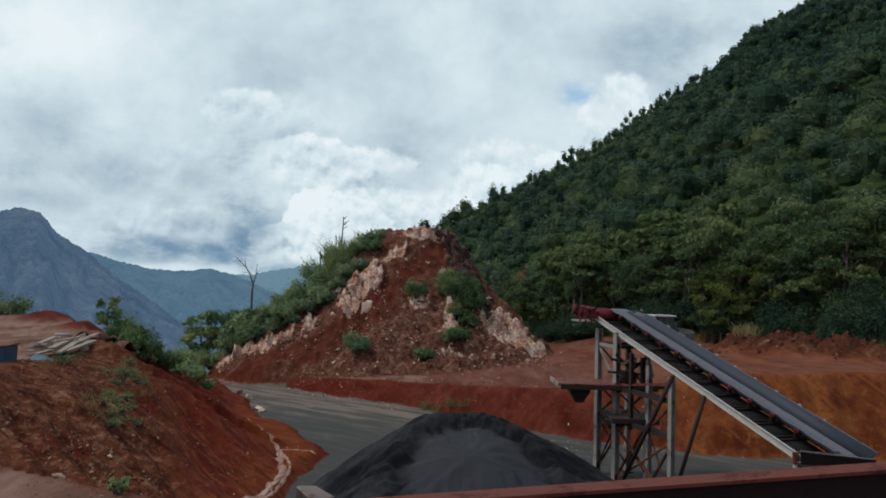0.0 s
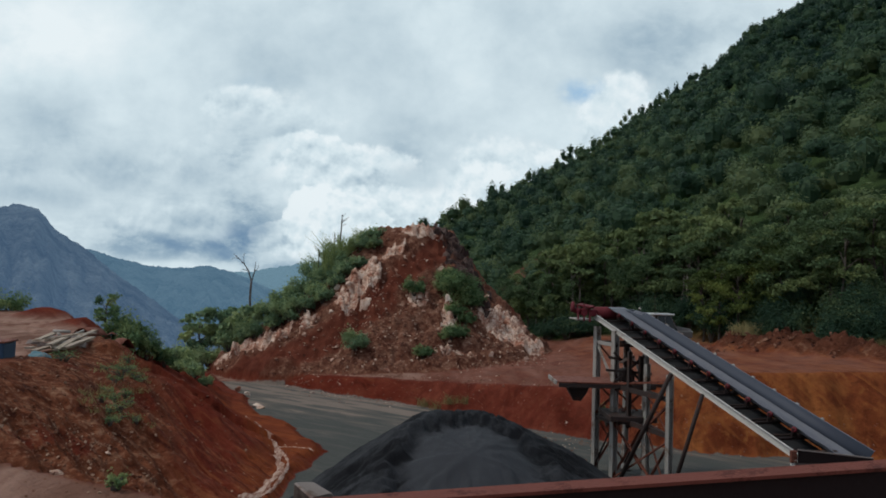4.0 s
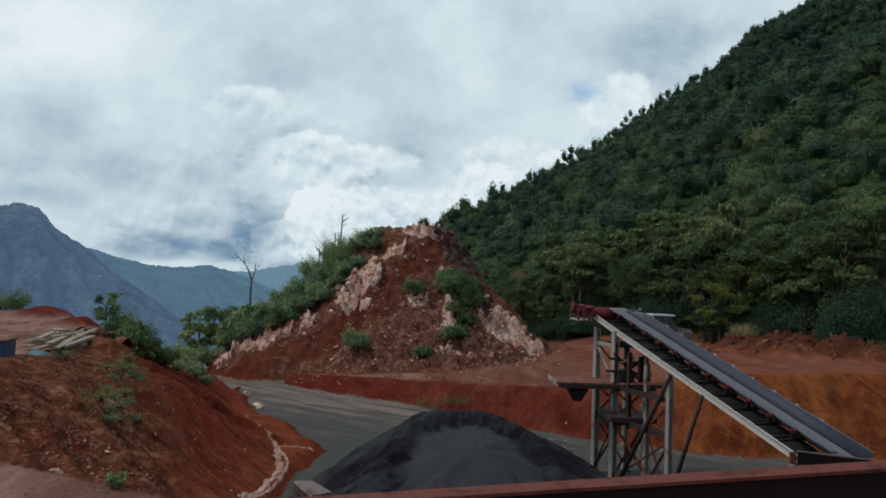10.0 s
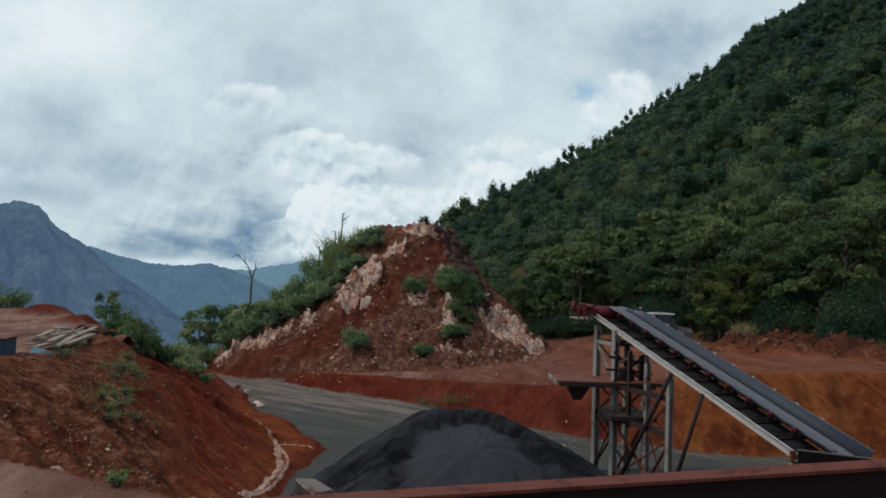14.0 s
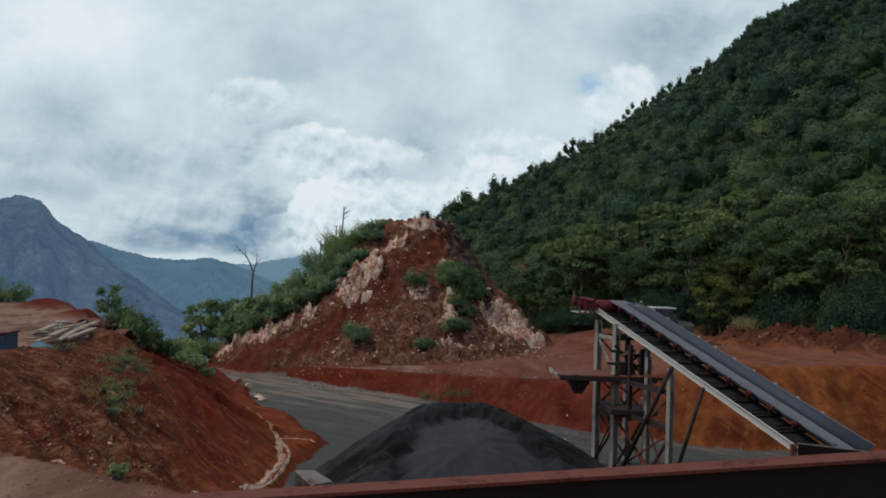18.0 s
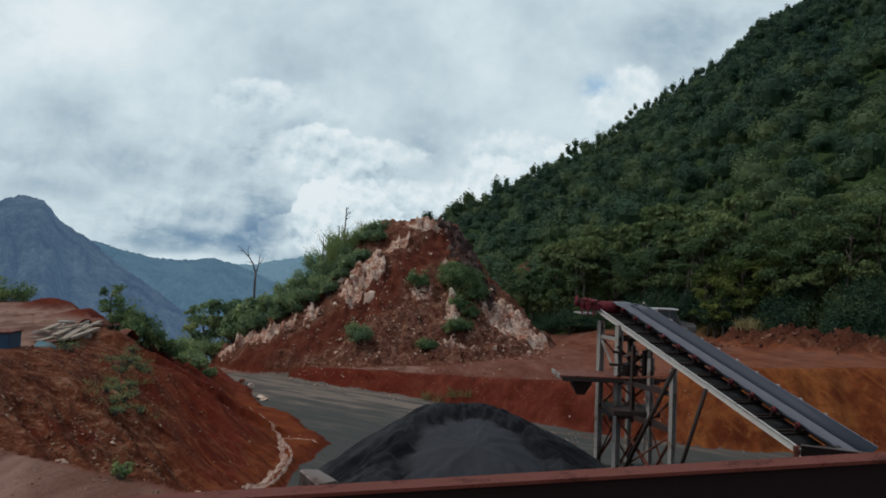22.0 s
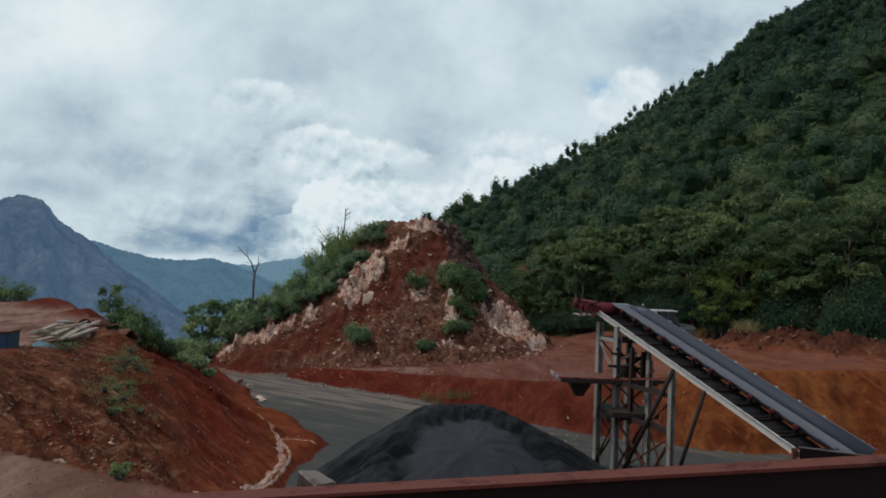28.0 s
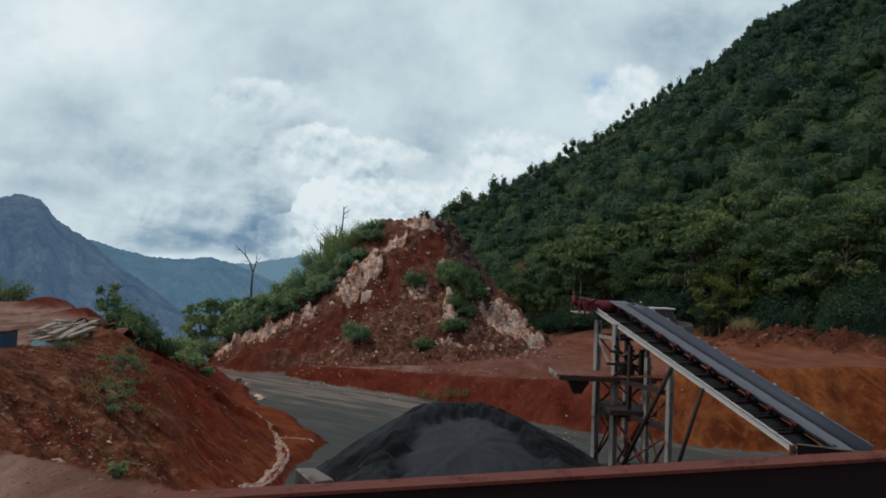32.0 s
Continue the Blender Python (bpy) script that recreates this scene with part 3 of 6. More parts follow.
# ---- the lie of the land ----
def lattice(ix, iy, seed):
    v = np.sin(ix * 127.1 + iy * 311.7 + seed * 74.7) * 43758.5453
    return v - np.floor(v)


def value_noise(x, y, seed=0):
    ix, iy = np.floor(x), np.floor(y)
    fx, fy = x - ix, y - iy
    fx, fy = fx * fx * (3 - 2 * fx), fy * fy * (3 - 2 * fy)
    a, b = lattice(ix, iy, seed), lattice(ix + 1, iy, seed)
    c, d = lattice(ix, iy + 1, seed), lattice(ix + 1, iy + 1, seed)
    return (a + (b - a) * fx) * (1 - fy) + (c + (d - c) * fx) * fy


def fbm(x, y, octaves=4, seed=0, gain=0.5):
    total, amp, norm = 0.0, 1.0, 0.0
    for k in range(octaves):
        total = total + amp * (value_noise(x, y, seed + k * 13) * 2 - 1)
        norm += amp
        x, y, amp = x * 2.03 + 11.3, y * 2.03 + 5.7, amp * gain
    return total / norm


def smooth(v, a, b):
    t = np.clip((v - a) / (b - a), 0, 1)
    return t * t * (3 - 2 * t)


def side_of(x, y, line):
    """Signed distance to a line of points: positive on its left hand."""
    best, sign = np.full(np.shape(x), 1e9), np.ones(np.shape(x))
    for (ax, ay), (bx, by) in zip(line, line[1:]):
        dx, dy = bx - ax, by - ay
        t = np.clip(((x - ax) * dx + (y - ay) * dy) / (dx * dx + dy * dy), 0, 1)
        ex, ey = x - ax - t * dx, y - ay - t * dy
        d = np.hypot(ex, ey)
        s = np.where(dx * ey - dy * ex >= 0, 1.0, -1.0)
        sign = np.where(d < best - 1e-6, s, sign)
        best = np.minimum(best, d)
    return best * sign


# foot of the far bank, from right to left
BANK_FOOT = [(90, 30), (30, 34.2), (21, 34.8), (13.9, 34.8), (7.9, 37.3), (2.5, 42.5), (-1.2, 46.3), (-8.4, 51.2), (-13.5, 55.5), (-20, 61)]
# foot of the embankment on the left, from near to far
LEFT_FOOT = [(-2.5, 4), (-3.8, 12), (-4.6, 20), (-5.0, 25.8), (-5.06, 28.2), (-5.27, 31.5), (-4.8, 33.0), (-6.0, 34.8), (-7.4, 38.0), (-9.6, 40.4), (-11.0, 44.0), (-11.7, 47.0), (-12.8, 48.7), (-14.7, 51.4), (-17.2, 57.0), (-22, 63)]
# edge of the near ledge, from left to right
NEAR_EDGE = [(-30, 19), (-8, 10.4), (-5, 8.6), (-2.8, 7.6), (-1.4, 6.4), (0.2, 4.6), (4, 4.2), (12, 4.4), (40, 8)]
HILL = (-2.4, 68.5)
SCAR = (11.6, 113.5)  # bare red slip in the wood
# smooth chute of red earth down the hill, from the top
CHUTE = [(-0.2, 64.5), (-0.9, 63.0), (-2.9, 60.6), (-4.9, 58.0), (-6.9, 56.6), (-8.9, 55.6), (-10.9, 55.4), (-14.5, 55.6)]
# bare rock on the hill: place and spread
BARE = [(-6.2, 60.2, 1.5, 1.5), (-7.2, 58.6, 1.0, 1.5), (-10.3, 57.6, 0.95, 0.7), (-12.9, 58.0, 2.0, 0.9), (-4.3, 62.8, 1.2, 0.9), (0.7, 57.2, 0.6, 0.9), (0.9, 55.8, 0.8, 0.8), (4.6, 58.9, 1.9, 1.9), (-1.8, 57.9, 0.9, 0.6), (1.1, 53.7, 1.6, 0.6), (-2.0, 65.0, 1.7, 0.9), (7.0, 58.2, 1.5, 1.3), (-16.0, 58.3, 2.3, 0.9), (0.1, 60.8, 0.45, 0.5), (5.6, 60.2, 1.8, 1.1)]
# dark broken rock below the hilltop
DUSK = [(0.3, 66.2, 1.0, 1.0), (1.1, 65.1, 1.0, 1.2), (1.8, 64.1, 1.0, 1.3), (2.3, 62.9, 1.0, 1.3), (2.9, 61.4, 0.9, 1.2), (3.3, 60.2, 0.7, 0.9)]


def blobs(x, y, spots):
    m = np.zeros(np.shape(x))
    for cx, cy, sx, sy in spots:
        m = np.maximum(m, np.exp(-(((x - cx) / sx) ** 2 + ((y - cy) / sy) ** 2)))
    return m


def terrace_height(x, y):
    return np.interp(x, [-30, -13, -1.2, 7.8, 10, 14, 21, 30, 90], [0.3, 0.62, 1.3, 2.25, 2.6, 3.55, 3.8, 4.2, 5.0])


def hill_parts(x, y):
    dx, dy = x - HILL[0], y - HILL[1]
    a = np.degrees(np.arctan2(dx, -dy))  # 0 towards the pit, 90 to the right
    rb = np.interp(a, [-180, -120, -90, -60, -25, 0, 25, 50, 75, 90, 120, 180], [24, 19, 17.5, 18, 17.5, 16.5, 15.8, 14.5, 11.8, 11, 13, 24])
    r0 = np.interp(a, [-180, -90, -40, 0, 60, 90, 180], [6, 3.4, 3.2, 3.2, 3.2, 3.0, 6])
    r = np.hypot(dx, dy)
    return a, r, r0, rb


def mountain(x, y):
    r = np.hypot(x, y)
    t = np.degrees(np.arctan2(x, y))
    rb = np.interp(t, [-60, -25, -12, 0, 9, 16, 22, 27, 40, 70, 110], [260, 230, 190, 110, 68, 63, 58, 55, 52, 50, 60])
    rc = np.interp(t, [-60, -14, 0.6, 11.3, 19.2, 25.4, 32, 45, 110], [300, 250, 260, 326, 371, 410, 430, 440, 400])
    zc = np.interp(t, [-60, -20, -12, -4, 0.6, 4, 8.2, 11.3, 14.9, 17, 19.2, 20.7, 22.8, 25.4, 32, 45, 110], [-70, -40, -10, 16, 27.0, 37.5, 53, 65, 84, 96, 107, 117, 136, 148.5, 182, 201, 190])
    zb = np.interp(t, [-60, -12, -3, 4, 9, 16, 27, 110], [-70, -30, -8, 1.0, 2.0, 3.6, 4.6, 6])
    u = (r - rb) / (rc - rb)
    up = zb + (zc - zb) * np.clip(u, 0, 1) ** 0.92
    return np.where(u <= 1, up, zc - (r - rc) * 0.45), u


def land(x, y, more=False):
    """Height of the ground, and how far it is gravel, rock and growth."""
    x, y = np.asarray(x, float), np.asarray(y, float)
    r = np.hypot(x, y)
    n1, n2 = fbm(x * 0.16, y * 0.16, 4, 1), fbm(x * 0.8, y * 0.8, 4, 2)
    n3 = fbm(x * 2.6, y * 2.6, 3, 3)
    # far bank and terrace
    th = terrace_height(x, y) + 0.12 * n1
    far = -side_of(x, y, BANK_FOOT) - 0.35 * n2
    rill = fbm(x * 1.1, y * 0.22, 3, 21)
    bank = np.clip((far + 0.22 * rill) / (0.5 * th + 0.45), 0, 1) ** 0.85
    z_far = th * bank + 0.10 * n2 * bank * (1 - bank) * 4
    # embankment on the left
    run = np.interp(y, [0, 12, 24, 32, 36, 40, 45, 55], [6.5, 7.5, 9.0, 9.5, 8.6, 5.9, 4.0, 2.6])
    apron = np.interp(y, [10, 20, 26, 30, 33, 36, 43, 48, 52], [0.1, 0.4, 0.7, 1.1, 1.9, 1.8, 1.3, 0.7, 0.3])
    crest = np.interp(y, [0, 12, 20, 24, 36, 40, 45, 52, 60], [5.0, 4.6, 4.55, 4.55, 4.15, 3.4, 2.0, 0.9, 0.3])
    left = side_of(x, y, LEFT_FOOT) + 0.35 * n2 + 0.5 * fbm(x * 0.35, y * 0.35, 3, 33)
    g = np.clip((left - apron) / (run - apron), 0, 1.0)
    downhill, across = 0.8 * x - 0.6 * y, 0.6 * x + 0.8 * y
    furrow = fbm(downhill * 0.2, across * 1.1, 4, 31)
    z_left = crest * np.clip(1.12 * g - 0.12 * g ** 3, 0, 1) + 0.55 * furrow * np.sin(np.pi * np.clip(g, 0, 1)) + 0.06 * n3 * smooth(g, 0.0, 0.12) + 0.30 * smooth(left, -0.05, 0.5) * (1 - smooth(g, 0.0, 0.25)) + (0.22 * fbm(downhill * 0.4, across * 2.8, 3, 35) + 0.06 * fbm(downhill * 1.6, across * 6.5, 3, 37)) * np.sin(np.pi * np.clip(g * 1.1, 0, 1))
    plateau = np.clip(left - run, 0, 40)
    z_left = z_left + plateau * 0.022 * (crest > 2.5) + 0.10 * n1 * smooth(plateau, 0, 2)
    e = (x + 16.3 + 0.62 * (y - 36)) / 1.18 + 0.5 * n2
    z_high = 4.45 + 0.018 * np.clip(left - 9, 0, 30) - 0.62 * np.clip(e, 0, 60) + 0.10 * n1
    z_left = np.where(y > 33, np.maximum(z_left, z_high), z_left)
    z_left = z_left + 0.75 * np.exp(-(((x + 26.3) / 1.9) ** 2 + ((y - 49.5) / 1.3) ** 2))
    z_left = z_left + 0.5 * np.exp(-(((x + 20.6) / 1.6) ** 2 + ((y - 43.5) / 1.6) ** 2))
    # wheel ruts curving over the plateau
    ring = np.hypot(x + 29.5, y - 33.0) + 0.3 * n1
    for rut in (8.2, 9.9, 11.0, 12.6):
        z_left = z_left - 0.09 * np.exp(-((ring - rut) / 0.16) ** 2) * smooth(plateau, 0.5, 2.0) + 0.05 * np.exp(-((ring - rut - 0.34) / 0.16) ** 2) * smooth(plateau, 0.5, 2.0)
    # hill of red earth and rock
    a, rr, r0, rb = hill_parts(x, y)
    wob = 1.3 * fbm(x * 0.22, y * 0.22, 4, 41)
    k = np.clip((rr - r0 + wob * smooth(rr, 3, 8)) / (rb - r0), 0, 1)
    body = (1 - k) ** 1.02
    steep = smooth(a, 60, 85) * (1 - smooth(a, 120, 150))
    body = body * (1 - steep) + steep * np.where(k < 0.42, 1 - k * 1.5, 0.37 * (1 - (k - 0.42) / 0.58))
    z_hill = (12.6 - th) * body + body * (1 - body) * 4 * (0.55 * n2 + 0.25 * n3) + 0.45 * (n2 + 0.5 * n3) * smooth(body, 0.8, 1.0)
    # pushed-up rim of earth round the hill's foot
    z_hill = z_hill + (0.30 + 0.35 * n2) * np.exp(-((k - 0.945) / 0.022) ** 2) - 0.12 * np.exp(-((k - 0.90) / 0.02) ** 2)
    z = np.maximum(np.maximum(z_far, z_left), 0.03 * n2)
    bare = blobs(x, y, BARE) + 0.35 * n2 + 0.1 * n3
    bare = smooth(bare, 0.38, 0.62) * (k < 1)
    crag = np.abs(fbm(x * 1.25 + 3, y * 0.4, 3, 61)) * 1.5 + np.abs(fbm(x * 3.0, y * 0.8, 2, 63)) * 0.8
    z_hill = z_hill + bare * (crag - 0.3) * (1 - 0.55 * smooth(x, 3, 4.5)) + 0.22 * (n3 + 0.6 * n2) * smooth(k, 0.05, 0.15) * (1 - smooth(k, 0.9, 1.0))
    z_hill = z_hill - 0.28 * (1 - smooth(np.abs(side_of(x, y, CHUTE)), 0.4, 1.3)) * smooth(k, 0.0, 0.15) * (1 - smooth(k, 0.8, 0.95))
    z = np.where(k < 1, np.maximum(z, th + z_hill), z)
    # the valley falls away behind the left
    drop = np.clip(y - (60 + 0.25 * np.clip(x + 20, -60, 0)) - 0.6 * np.clip(x + 17, 0, 60), 0, 1e4)
    away = smooth(-x, 6, 12) * (1 - smooth(np.degrees(np.arctan2(x, y)), -14, -6))
    z_valley = -0.45 * drop * away
    z = np.where(k < 0.999, np.maximum(z - 0.2 * drop * away, z + z_valley), z + z_valley)
    side = np.clip(-x - 38, 0, 1e4)
    z = z - 0.3 * side * smooth(y, 12, 30)
    z = np.maximum(z, -160 - 10 * n1)
    # wooded mountain
    zm, u = mountain(x, y)
    zm = zm + 3.0 * n1 * smooth(u, 0.02, 0.2) + 6 * fbm(x * 0.02, y * 0.02, 3, 51) * smooth(u, 0.05, 0.3) * (1 - smooth(u, 0.75, 0.95))
    wood = smooth(u, -0.005, 0.012)
    z = np.where(wood > 0, np.maximum(z, z * (1 - wood) + zm * wood), z)
    # rubble ridge at the foot of the wood
    t = np.degrees(np.arctan2(x, y))
    rub = np.exp(-((r - np.interp(t, [20, 25, 31, 40], [55.5, 53, 50, 47])) / 1.5) ** 2) * smooth(t, 19.5, 22.5)
    z = z + rub * (1.0 + 1.1 * n2 + 0.45 * n3)
    # near ledge, on which the camera stands
    near = -side_of(x, y, NEAR_EDGE)
    ledge = 5.3 + 0.45 * smooth(-(-near), 2, 6) + 0.05 * n2
    z_near = np.where(near > 0, ledge, 5.3 + 0.85 * near) + 0.10 * n2 * smooth(-near, 0, 1)
    ahead = 1 - smooth(r, 60, 80)
    z = np.where(r < 60, np.maximum(z, np.minimum(z_near, 5.8)), z)
    back = smooth(-y, 0, 6)
    z = z * (1 - back) + back * 5.75 * ahead + back * (1 - ahead) * (5.75 - 0.05 * np.clip(r - 80, 0, 400))
    z = z + 0.02 * n3 * ahead
    # what covers it
    floor = (1 - smooth(far, -0.25, 0.1)) * (1 - smooth(left, -0.3, 0.25)) * (near < -2) * (y > 3) * (y < 62)
    floor = floor * (1 - smooth(z, 0.25, 0.6))
    upper = smooth(y + 0.8 * n2, 52.5, 56.5) * (x > -24) * (x < -4)
    floor = floor * (1 - upper)
    hill = np.where(k < 1, 1.0, 0.0)
    rock = bare
    grow = np.clip(wood, 0, 1) * (1 - smooth(rub, 0.2, 0.5)) * (1 - back)
    grow = grow * smooth(np.hypot((x - SCAR[0]) / 5, (y - SCAR[1] + 2) / 8) + 0.3 * n2, 0.75, 1.0)
    grow = np.maximum(grow, smooth(drop * away, 3, 9) * (1 - hill))
    rough = smooth(left, 0.2, 1.0) * (1 - smooth(plateau, 0.0, 1.0)) * smooth(-12.0 - x - (y - 30) * 0.588 + 1.2 * n1, -1.6, 1.0)
    rough = np.maximum(rough, smooth(rub, 0.08, 0.4))
    chute = np.abs(side_of(x, y, CHUTE)) + 0.45 * n2 - 0.06 * (65 - y)
    rough = np.maximum(rough, hill * 0.9 * smooth(chute, 0.5, 1.1))
    rough = rough * smooth(-near, 0.0, 0.6)
    damp = smooth(left, 0.0, 0.3) * (1 - smooth(left - apron + 0.8 * n2, 0.2, 1.6)) * smooth(y, 16, 22) * (1 - smooth(y, 38, 50))
    high = np.maximum(smooth(plateau, 0.2, 1.2), smooth(-e, 0.0, 1.0) * (y > 33)) * (left > 0)
    mounds = np.exp(-(((x + 26.3) / 2.2) ** 2 + ((y - 49.5) / 1.6) ** 2)) + np.exp(-(((x + 20.6) / 1.9) ** 2 + ((y - 43.5) / 1.9) ** 2))
    high = high * (1 - np.clip(1.3 * mounds, 0, 1))
    trod = np.maximum(np.maximum(high, smooth(near, -0.15, 0.2)), smooth(far - 0.5 * th, 0.4, 1.0) * np.where(k >= 1, 1.0, 0.0) * (1 - rub) * (x > -12))
    dusk = smooth(blobs(x, y, DUSK) + 0.3 * n2 + 0.15 * n3, 0.35, 0.6) * (k < 1)
    trod = np.maximum(trod, upper * (1 - hill) * (left < 0.3))
    return (z, floor, rock, grow, rough, damp, trod, dusk, hill * smooth(th + z_hill - z, -0.6, -0.2)) if more else (z, floor, rock, grow, rough)


def height(x, y):
    return float(land(np.array([x]), np.array([y]))[0][0])


# ---- ground: one sheet from underfoot to the horizon ----
def make_ground():
    az = np.concatenate([np.linspace(-180, -40, 50)[:-1], np.linspace(-40, 40, 540), np.linspace(40, 180, 50)[1:-1]])
    rad = np.concatenate([[0.002, 0.5, 1.0, 2.0], np.geomspace(3.0, 20, 110), np.geomspace(20.2, 80, 330), np.geomspace(80.8, 480, 70), np.geomspace(500, 4800, 24)])
    t, r = np.meshgrid(np.radians(az), rad, indexing="ij")
    x, y = r * np.sin(t), r * np.cos(t)
    z, floor, rock, grow, rough, damp, trod, dusk, mound = land(x, y, True)
    far = smooth(r, 480, 900)
    z = z * (1 - far) + far * -160
    n, m = x.shape
    i, j = np.meshgrid(np.arange(n), np.arange(m - 1), indexing="ij")
    k = (i + 1) % n
    quads = np.stack([i * m + j, i * m + j + 1, k * m + j + 1, k * m + j], -1).reshape(-1, 4)
    me = quick_mesh("ground", np.stack([x, y, z], -1).reshape(-1, 3), quads, GROUND, True)
    for name, val in (("gravel", floor), ("bare_rock", rock), ("growth", np.maximum(grow, far)), ("loose", rough), ("damp", damp), ("trodden", trod), ("mound", mound), ("dark_rock", dusk)):
        me.attributes.new(name, "FLOAT", "POINT").data.foreach_set("value", np.asarray(val, np.float32).ravel())
    return tagged(new("ground", me), "red earth quarry ground with grey gravel floor and banks", "ground", kind="structure")


make_ground()


# ---- sky and distance ----
def make_sky(name, R, heaps, label):
    az, el = np.linspace(-62, 62, 63), np.linspace(-6, 48, 37)
    a, e = np.meshgrid(np.radians(az), np.radians(el), indexing="ij")
    v = np.stack([R * np.sin(a) * np.cos(e), R * np.cos(a) * np.cos(e), R * np.sin(e)], -1).reshape(-1, 3)
    m = len(el)
    quads = [(i * m + j, i * m + j + 1, (i + 1) * m + j + 1, (i + 1) * m + j) for i in range(len(az) - 1) for j in range(m - 1)]
    me = quick_mesh(name, v, np.array(quads), sky_material(heaps), True)
    uv = me.uv_layers.new(name="chart")
    u, w = np.tan(a).ravel(), (np.tan(e) / np.cos(a)).ravel()
    idx = np.zeros(len(me.loops), np.int32)
    me.loops.foreach_get("vertex_index", idx)
    uv.data.foreach_set("uv", np.stack([u[idx], w[idx]], -1).astype(np.float32).ravel())
    ob = new(name, me)
    ob.location.z = EYE
    return tagged(ob, label, "sky", kind="structure")


SKY = make_sky("sky_backdrop", 4700, False, "bright veil of cloud with a small blue gap")
HEAPS = make_sky("cloud_backdrop", 4500, True, "heaped white clouds drifting behind the mountains")


def far_range(name, dist, knots, depth, material, label, seed, fold):
    """A range of mountains: its skyline in degrees of bearing and height over the eye, in metres."""
    az = np.linspace(knots[0][0], knots[-1][0], 260)
    crest = np.interp(az, [k[0] for k in knots], [k[1] for k in knots])
    rows = np.linspace(0, 1, 70)
    v = []
    for i, b in enumerate(az):
        s = rows
        ridge = fbm(b * fold + 0 * s, s * 4 + b * fold * 0.5, 4, seed)
        h = (crest[i] + 260) * (1 - s) ** 0.9 - 260 + ridge * 62 * np.sin(np.pi * np.clip(s, 0.0, 1)) + (fbm(b * 5 + 0 * s, s * 7 + b * 3, 3, seed + 5) * dist * 0.0022)
        d = dist - depth * s + 120 * ridge * s
        v.append(np.stack([d * math.sin(radians(b)), d * math.cos(radians(b)), EYE + h], -1))
    v = np.concatenate(v)
    m = len(rows)
    quads = [(i * m + j, i * m + j + 1, (i + 1) * m + j + 1, (i + 1) * m + j) for i in range(len(az) - 1) for j in range(m - 1)]
    return tagged(new(name, quick_mesh(name, v, np.array(quads), material, True)), label, "mountain", kind="structure")


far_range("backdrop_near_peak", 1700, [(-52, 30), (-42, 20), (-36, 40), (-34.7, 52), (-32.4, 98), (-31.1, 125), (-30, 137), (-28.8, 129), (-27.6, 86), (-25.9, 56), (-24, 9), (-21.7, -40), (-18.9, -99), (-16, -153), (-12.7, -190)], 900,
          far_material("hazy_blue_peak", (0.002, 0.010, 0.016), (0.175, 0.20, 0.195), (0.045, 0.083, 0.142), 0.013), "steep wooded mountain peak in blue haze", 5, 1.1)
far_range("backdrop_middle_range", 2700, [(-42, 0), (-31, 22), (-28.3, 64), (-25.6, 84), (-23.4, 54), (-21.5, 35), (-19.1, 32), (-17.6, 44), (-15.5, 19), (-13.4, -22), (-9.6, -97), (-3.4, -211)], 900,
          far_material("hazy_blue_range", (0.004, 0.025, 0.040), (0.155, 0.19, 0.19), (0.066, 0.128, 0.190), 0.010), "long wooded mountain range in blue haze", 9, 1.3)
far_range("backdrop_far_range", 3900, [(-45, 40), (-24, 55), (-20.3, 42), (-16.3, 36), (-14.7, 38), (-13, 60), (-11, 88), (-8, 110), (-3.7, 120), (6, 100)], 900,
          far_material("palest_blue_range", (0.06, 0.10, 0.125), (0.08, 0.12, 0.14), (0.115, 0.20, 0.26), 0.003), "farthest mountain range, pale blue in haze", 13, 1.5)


# ---- leaves ----
def leaf_quads(centres, normals, size, rng, ruffle=0.42):
    """One bent-free diamond leaf or leaf cluster at each centre, facing roughly along its normal."""
    n = len(centres)
    nrm = normals + rng.normal(0, ruffle, (n, 3))
    nrm /= np.linalg.norm(nrm, axis=1)[:, None] + 1e-9
    ref = rng.normal(0, 1, (n, 3))
    a = np.cross(nrm, ref)
    a /= np.linalg.norm(a, axis=1)[:, None] + 1e-9
    b = np.cross(nrm, a)
    s = size * rng.uniform(0.6, 1.4, (n, 1))
    a, b = a * s, b * s * rng.uniform(0.45, 0.8, (n, 1))
    v = np.stack([centres - a, centres - b + a * 0.15, centres + a, centres + b + a * 0.1], 1)
    return v.reshape(-1, 3)


def crown_points(rng, count, radius, tall, lumps=7):
    """Points on the outside of a lumpy crown that rests on z = 0, and their outward directions."""
    lc = rng.normal(0, 1, (lumps, 3))
    lc /= np.linalg.norm(lc, axis=1)[:, None]
    lc *= rng.uniform(0.25, 0.72, (lumps, 1))
    lr = rng.uniform(0.34, 0.62, lumps)
    k = rng.integers(0, lumps, count)
    d = rng.normal(0, 1, (count, 3))
    d /= np.linalg.norm(d, axis=1)[:, None]
    d[:, 2] = np.where(d[:, 2] < -0.25, -d[:, 2], d[:, 2])
    p = lc[k] + d * (lr[k] * (rng.uniform(0.55, 1.05, count) + 0.25 * rng.uniform(0, 1, count) ** 6))[:, None]
    p = p * np.array([radius, radius, tall * 0.5]) + np.array([0, 0, tall * 0.5])
    return p, d


